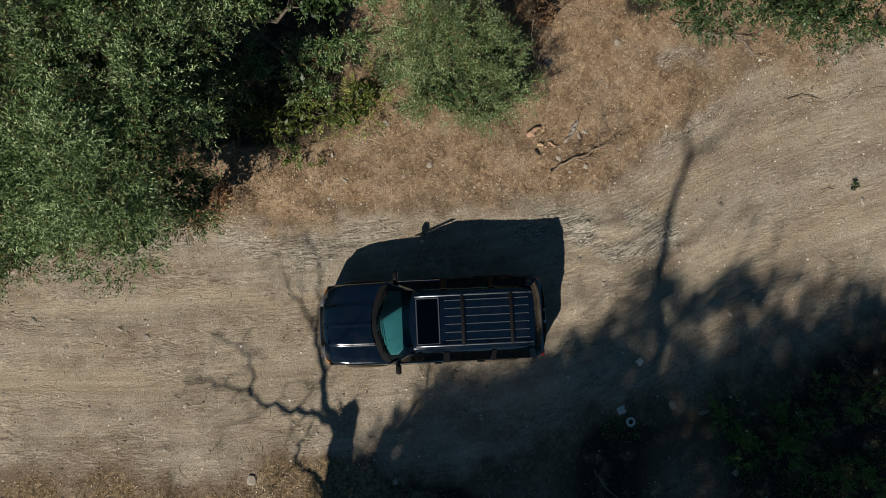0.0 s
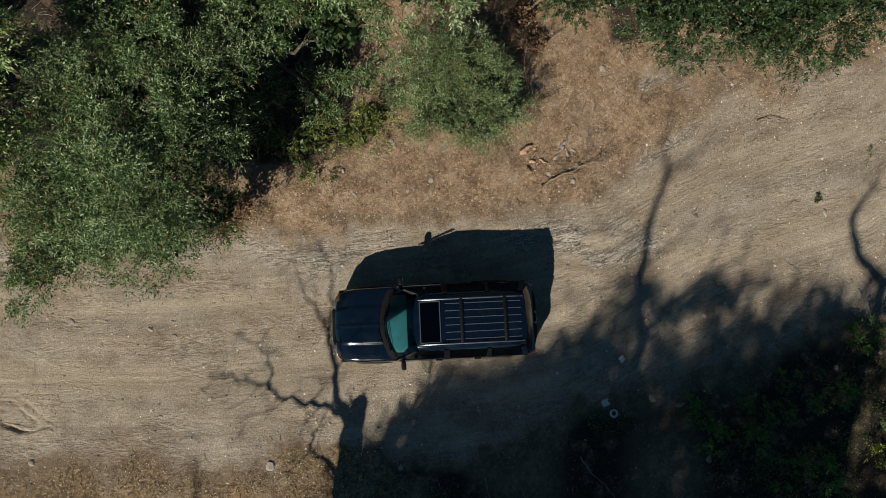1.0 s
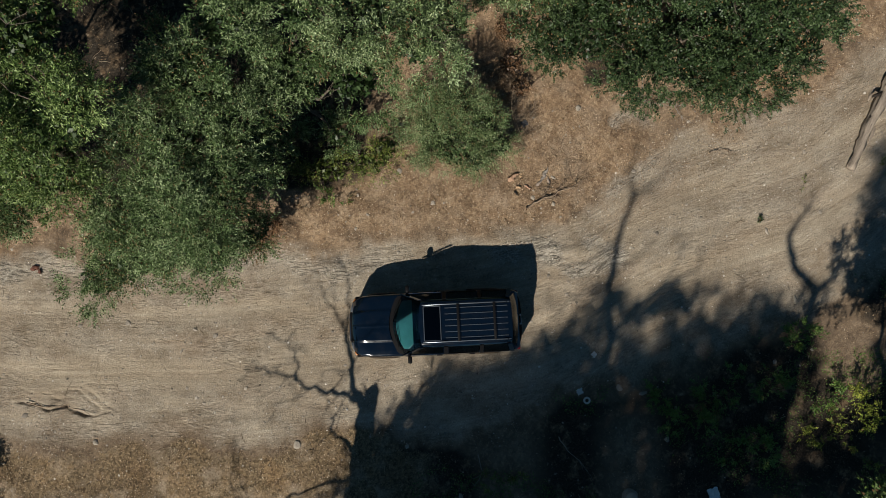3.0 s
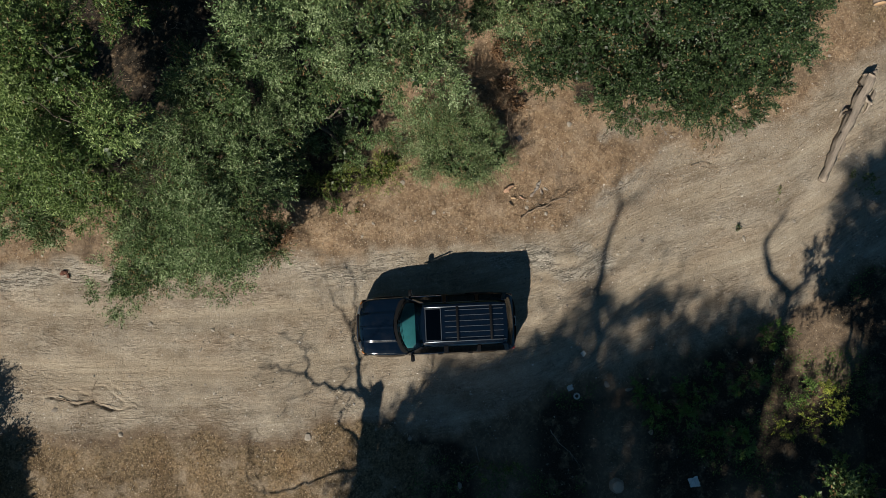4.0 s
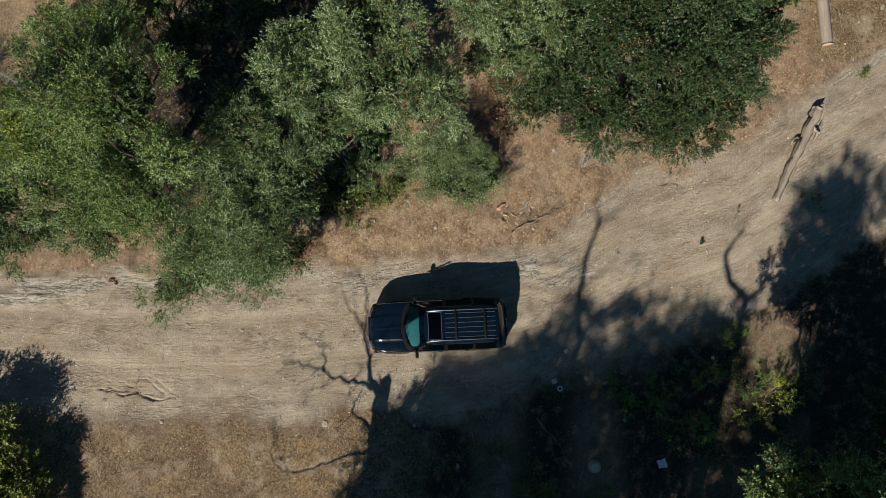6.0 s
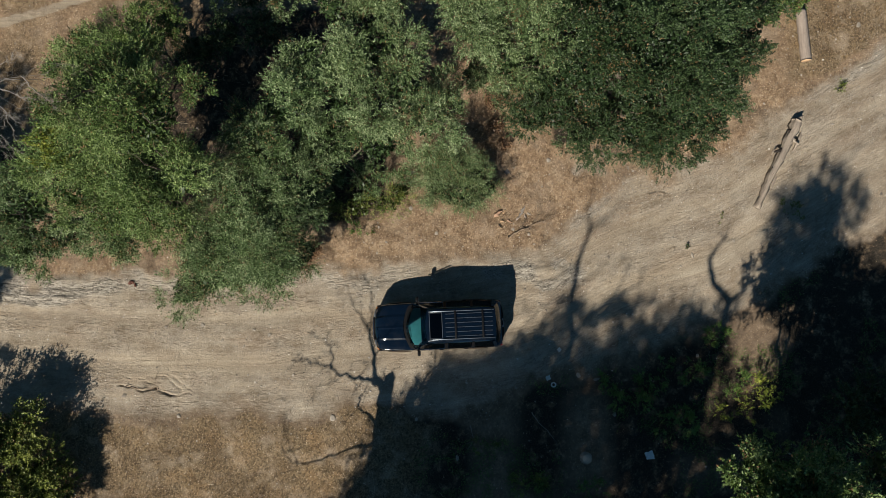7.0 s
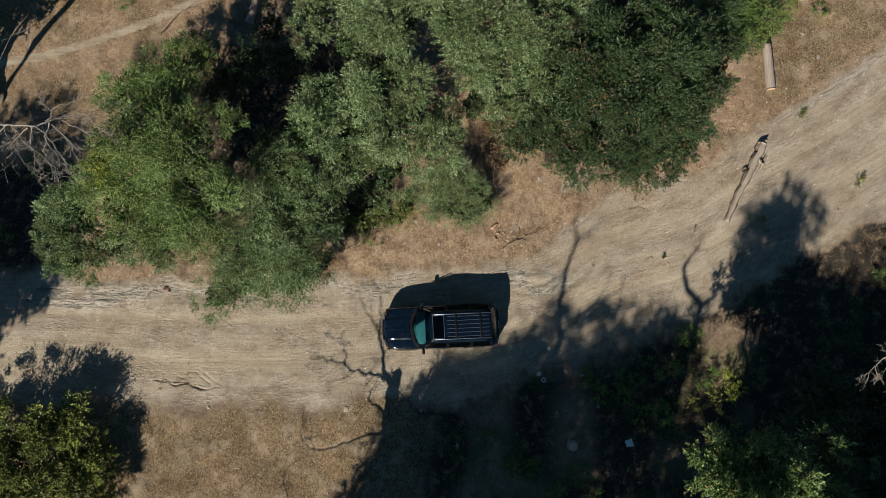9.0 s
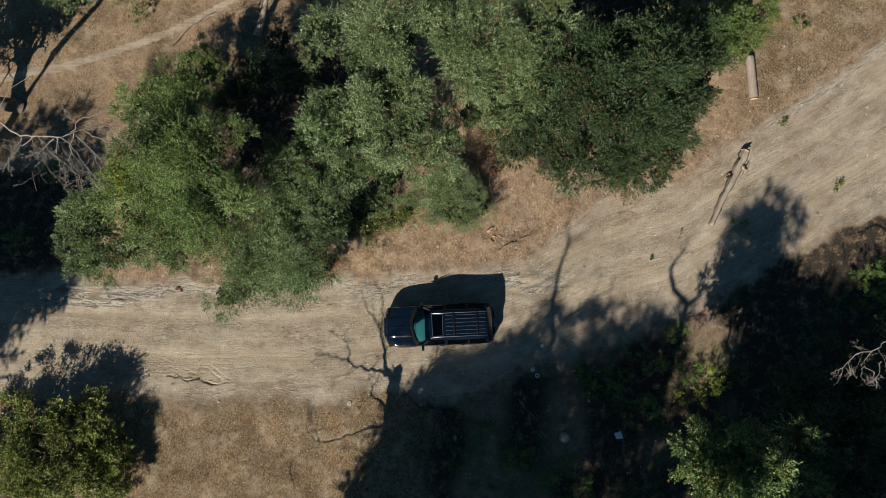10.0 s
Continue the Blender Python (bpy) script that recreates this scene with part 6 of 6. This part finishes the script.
# upper corner: trunk by the foot path, with its crown beyond the view
tree("path_tree", (-19.5, 9.8), [shade_lobe(-18.0, 14.4, 4.6, 1.2), shade_lobe(-20.2, 13.8, 4.8, 1.2), shade_lobe(-19.2, 15.6, 5.2, 1.3), (-22.6, 10.6, 5.0, 1.4, 1.3, 1.0)], OAK, "oak leaning over the foot path", seed=91, leaf=(0.16, 0.09), density=(22, 6), trunk=0.27, sprig=0.4)
tree("sage_bush", (-16.8, 14.6), [(-16.8, 14.7, 1.3, 0.8, 0.8, 0.8), (-17.9, 15.3, 1.4, 0.8, 0.8, 0.8)], SAGE, "grey-green bush beside the foot path", "bush", seed=92, trunk=0.05, density=(50, 8))

# ---------------------------------------------------------------- what lies about in thousands
def scatter(name, count, area, keep, maker, material, label, category, seed):
    """maker(rng, n) gives (n, k, 3) vertices round zero and the k-sided faces."""
    rng = np.random.default_rng(seed)
    x, y = rng.uniform(area[0], area[1], count), rng.uniform(area[2], area[3], count)
    ok = rng.uniform(0, 1, count) < keep(x, y)
    x, y = x[ok], y[ok]
    v, f = maker(rng, len(x))
    k = v.shape[1]
    v = v + np.stack([x, y, ground_height(x, y)], -1)[:, None, :]
    faces = (f[None, :, :] + (np.arange(len(x)) * k)[:, None, None]).reshape(-1, f.shape[1])
    tone = np.repeat(np.clip(rng.normal(0.5, 0.27, len(x)), 0, 1), k)
    tagged(put(name, mesh_of(name, v.reshape(-1, 3), faces, material, tone)), label, category, kind="stuff")


def turned(rng, n, flat, spin=True):
    """Random frames: two axes and a normal that leans from the vertical by flat."""
    up = unit(np.array([0, 0, 1.0]) + rng.normal(0, flat, (n, 3)))
    a = rng.uniform(0, 2 * math.pi, n)
    s = unit(np.cross(up, np.stack([np.cos(a), np.sin(a), 0 * a], -1)))
    return s, np.cross(up, s), up


def pebbles(size):
    def make(rng, n):
        s, t, up = turned(rng, n, 0.3)
        r = size * np.exp(rng.normal(0, 0.42, n))[:, None]
        e = [rng.uniform(0.7, 1.2, (n, 1)) for _ in range(6)]
        v = np.stack([s * r * e[0], t * r * e[1] * 0.8, -s * r * e[2], -t * r * e[3] * 0.8, up * r * 0.5 * e[4]], 1)
        return v + up[:, None, :] * 0.002, np.array([(0, 1, 4), (1, 2, 4), (2, 3, 4), (3, 0, 4)])
    return make


def fallen(length, width, tilt=0.45):
    def make(rng, n):
        s, t, up = turned(rng, n, tilt)
        l = (length * rng.uniform(0.6, 1.3, n))[:, None]
        w = (width * rng.uniform(0.6, 1.3, n))[:, None]
        c = np.stack([-s * l / 2, t * w / 2 + up * w * 0.2, s * l / 2, -t * w / 2 + up * w * 0.25], 1)
        return c + np.array([0, 0, 0.012]), np.array([(0, 1, 2, 3)])
    return make


def sticks(length, width):
    def make(rng, n):
        s, t, up = turned(rng, n, 0.12)
        l = (length * np.exp(rng.normal(0, 0.5, n)))[:, None]
        bend = t * l * rng.normal(0, 0.08, (n, 1))
        w = width
        ring = [t * w, up * w, -t * w * 0.6 - up * w * 0.5]
        v = np.stack([-s * l / 2 + q for q in ring] + [bend + q for q in ring] + [s * l / 2 + q * 0.5 for q in ring], 1)
        f = [(i * 3 + k, i * 3 + (k + 1) % 3, (i + 1) * 3 + (k + 1) % 3, (i + 1) * 3 + k) for i in range(2) for k in range(3)]
        return v + np.array([0, 0, 0.012]), np.array(f)
    return make


def blades(length, width, lean):
    def make(rng, n):
        a = rng.uniform(0, 2 * math.pi, n)
        d = unit(np.stack([np.cos(a), np.sin(a), 0 * a], -1) * lean + np.array([0, 0, 1.0]) + rng.normal(0, 0.2, (n, 3)))
        s = unit(np.cross(d, np.array([0, 0, 1.0]) + rng.normal(0, 0.1, (n, 3)))) * width / 2
        l = (length * rng.uniform(0.5, 1.4, n))[:, None]
        m = d * l * 0.6
        tip = unit(d + np.stack([np.cos(a), np.sin(a), 0 * a - 0.6], -1) * 0.7) * l * 0.45
        return np.stack([-s, s, m + s * 0.7, m - s * 0.7, m + tip], 1), np.array([(0, 1, 2, 2), (0, 2, 3, 3), (3, 2, 4, 4)])[:, :3]
    return make


AREA = (-20.5, 20.5, -8.5, 15.5)
scatter("gravel", 260000, AREA, lambda x, y: masks(x, y)[0] * (0.15 + 0.85 * smooth(0.45, 0.75, wave(x, y, 0.6, 31))) * (1 - 0.8 * worn(x, y)), pebbles(0.013), PEBBLE, "loose grey gravel on the dirt road", "gravel", 301)
scatter("coarse_gravel", 26000, AREA, lambda x, y: (0.25 + 0.5 * masks(x, y)[0]) * (0.2 + 0.8 * wave(x, y, 0.5, 32)) * (1 - 0.9 * masks(x, y)[3]) + 0.5 * stony(x, y) + 0.3 * smooth(12, 15, x) * (1 - masks(x, y)[3]), pebbles(0.024), PEBBLE, "scattered small pale stones", "gravel", 302)
scatter("dirt_clods", 60000, AREA, lambda x, y: stony(x, y) ** 1.5 * smooth(0.35, 0.7, wave(x * 0.5, y, 2.4, 37)), pebbles(0.028), CLOD, "dry pale clods on the rutted road", "clods", 307)
scatter("leaf_litter", 230000, AREA, lambda x, y: np.clip(0.10 * smooth(11, 14, x) * wave(x, y, 1.2, 38) + masks(x, y)[1] * 0.8 + masks(x, y)[2] * 0.8 + 0.12 * (1 - masks(x, y)[0]), 0, 1) * (1 - 0.85 * masks(x, y)[3]) * (1 - track(x, y)), fallen(0.048, 0.022), LITTER, "fallen brown leaves on the verge", "leaves", 303)
scatter("fallen_sticks", 8000, AREA, lambda x, y: (0.10 + 0.8 * np.clip(masks(x, y)[1] + 0.4 * masks(x, y)[2], 0, 1)) * (1 - track(x, y)), sticks(0.18, 0.006), LITTER, "small dry sticks on the ground", "twigs", 304)
scatter("dead_grass", 270000, AREA, lambda x, y: np.clip(masks(x, y)[2] * 0.9 + 0.12 * (1 - masks(x, y)[0]), 0, 1) * (0.15 + wave(x, y, 0.9, 33)) * smooth(0.3, 0.55, wave(x, y, 2.2, 34)) * (1 - track(x, y)), blades(0.10, 0.008, 1.3), STRAW, "short dead grass beside the road", "grass", 305)
scatter("shade_herbs", 150000, (-3, 20.5, -8.5, 4), lambda x, y: smooth(0.0, 0.6, -road_edges(x, y)[1]) * (1 - masks(x, y)[0]) * smooth(-2.5, 1, x) * smooth(0.42, 0.62, wave(x, y, 0.55, 35)) * smooth(0.3, 0.6, wave(x, y, 2.4, 36)), fallen(0.05, 0.03, 0.7), WEED, "low green herbs in the shade", "herbs", 306)
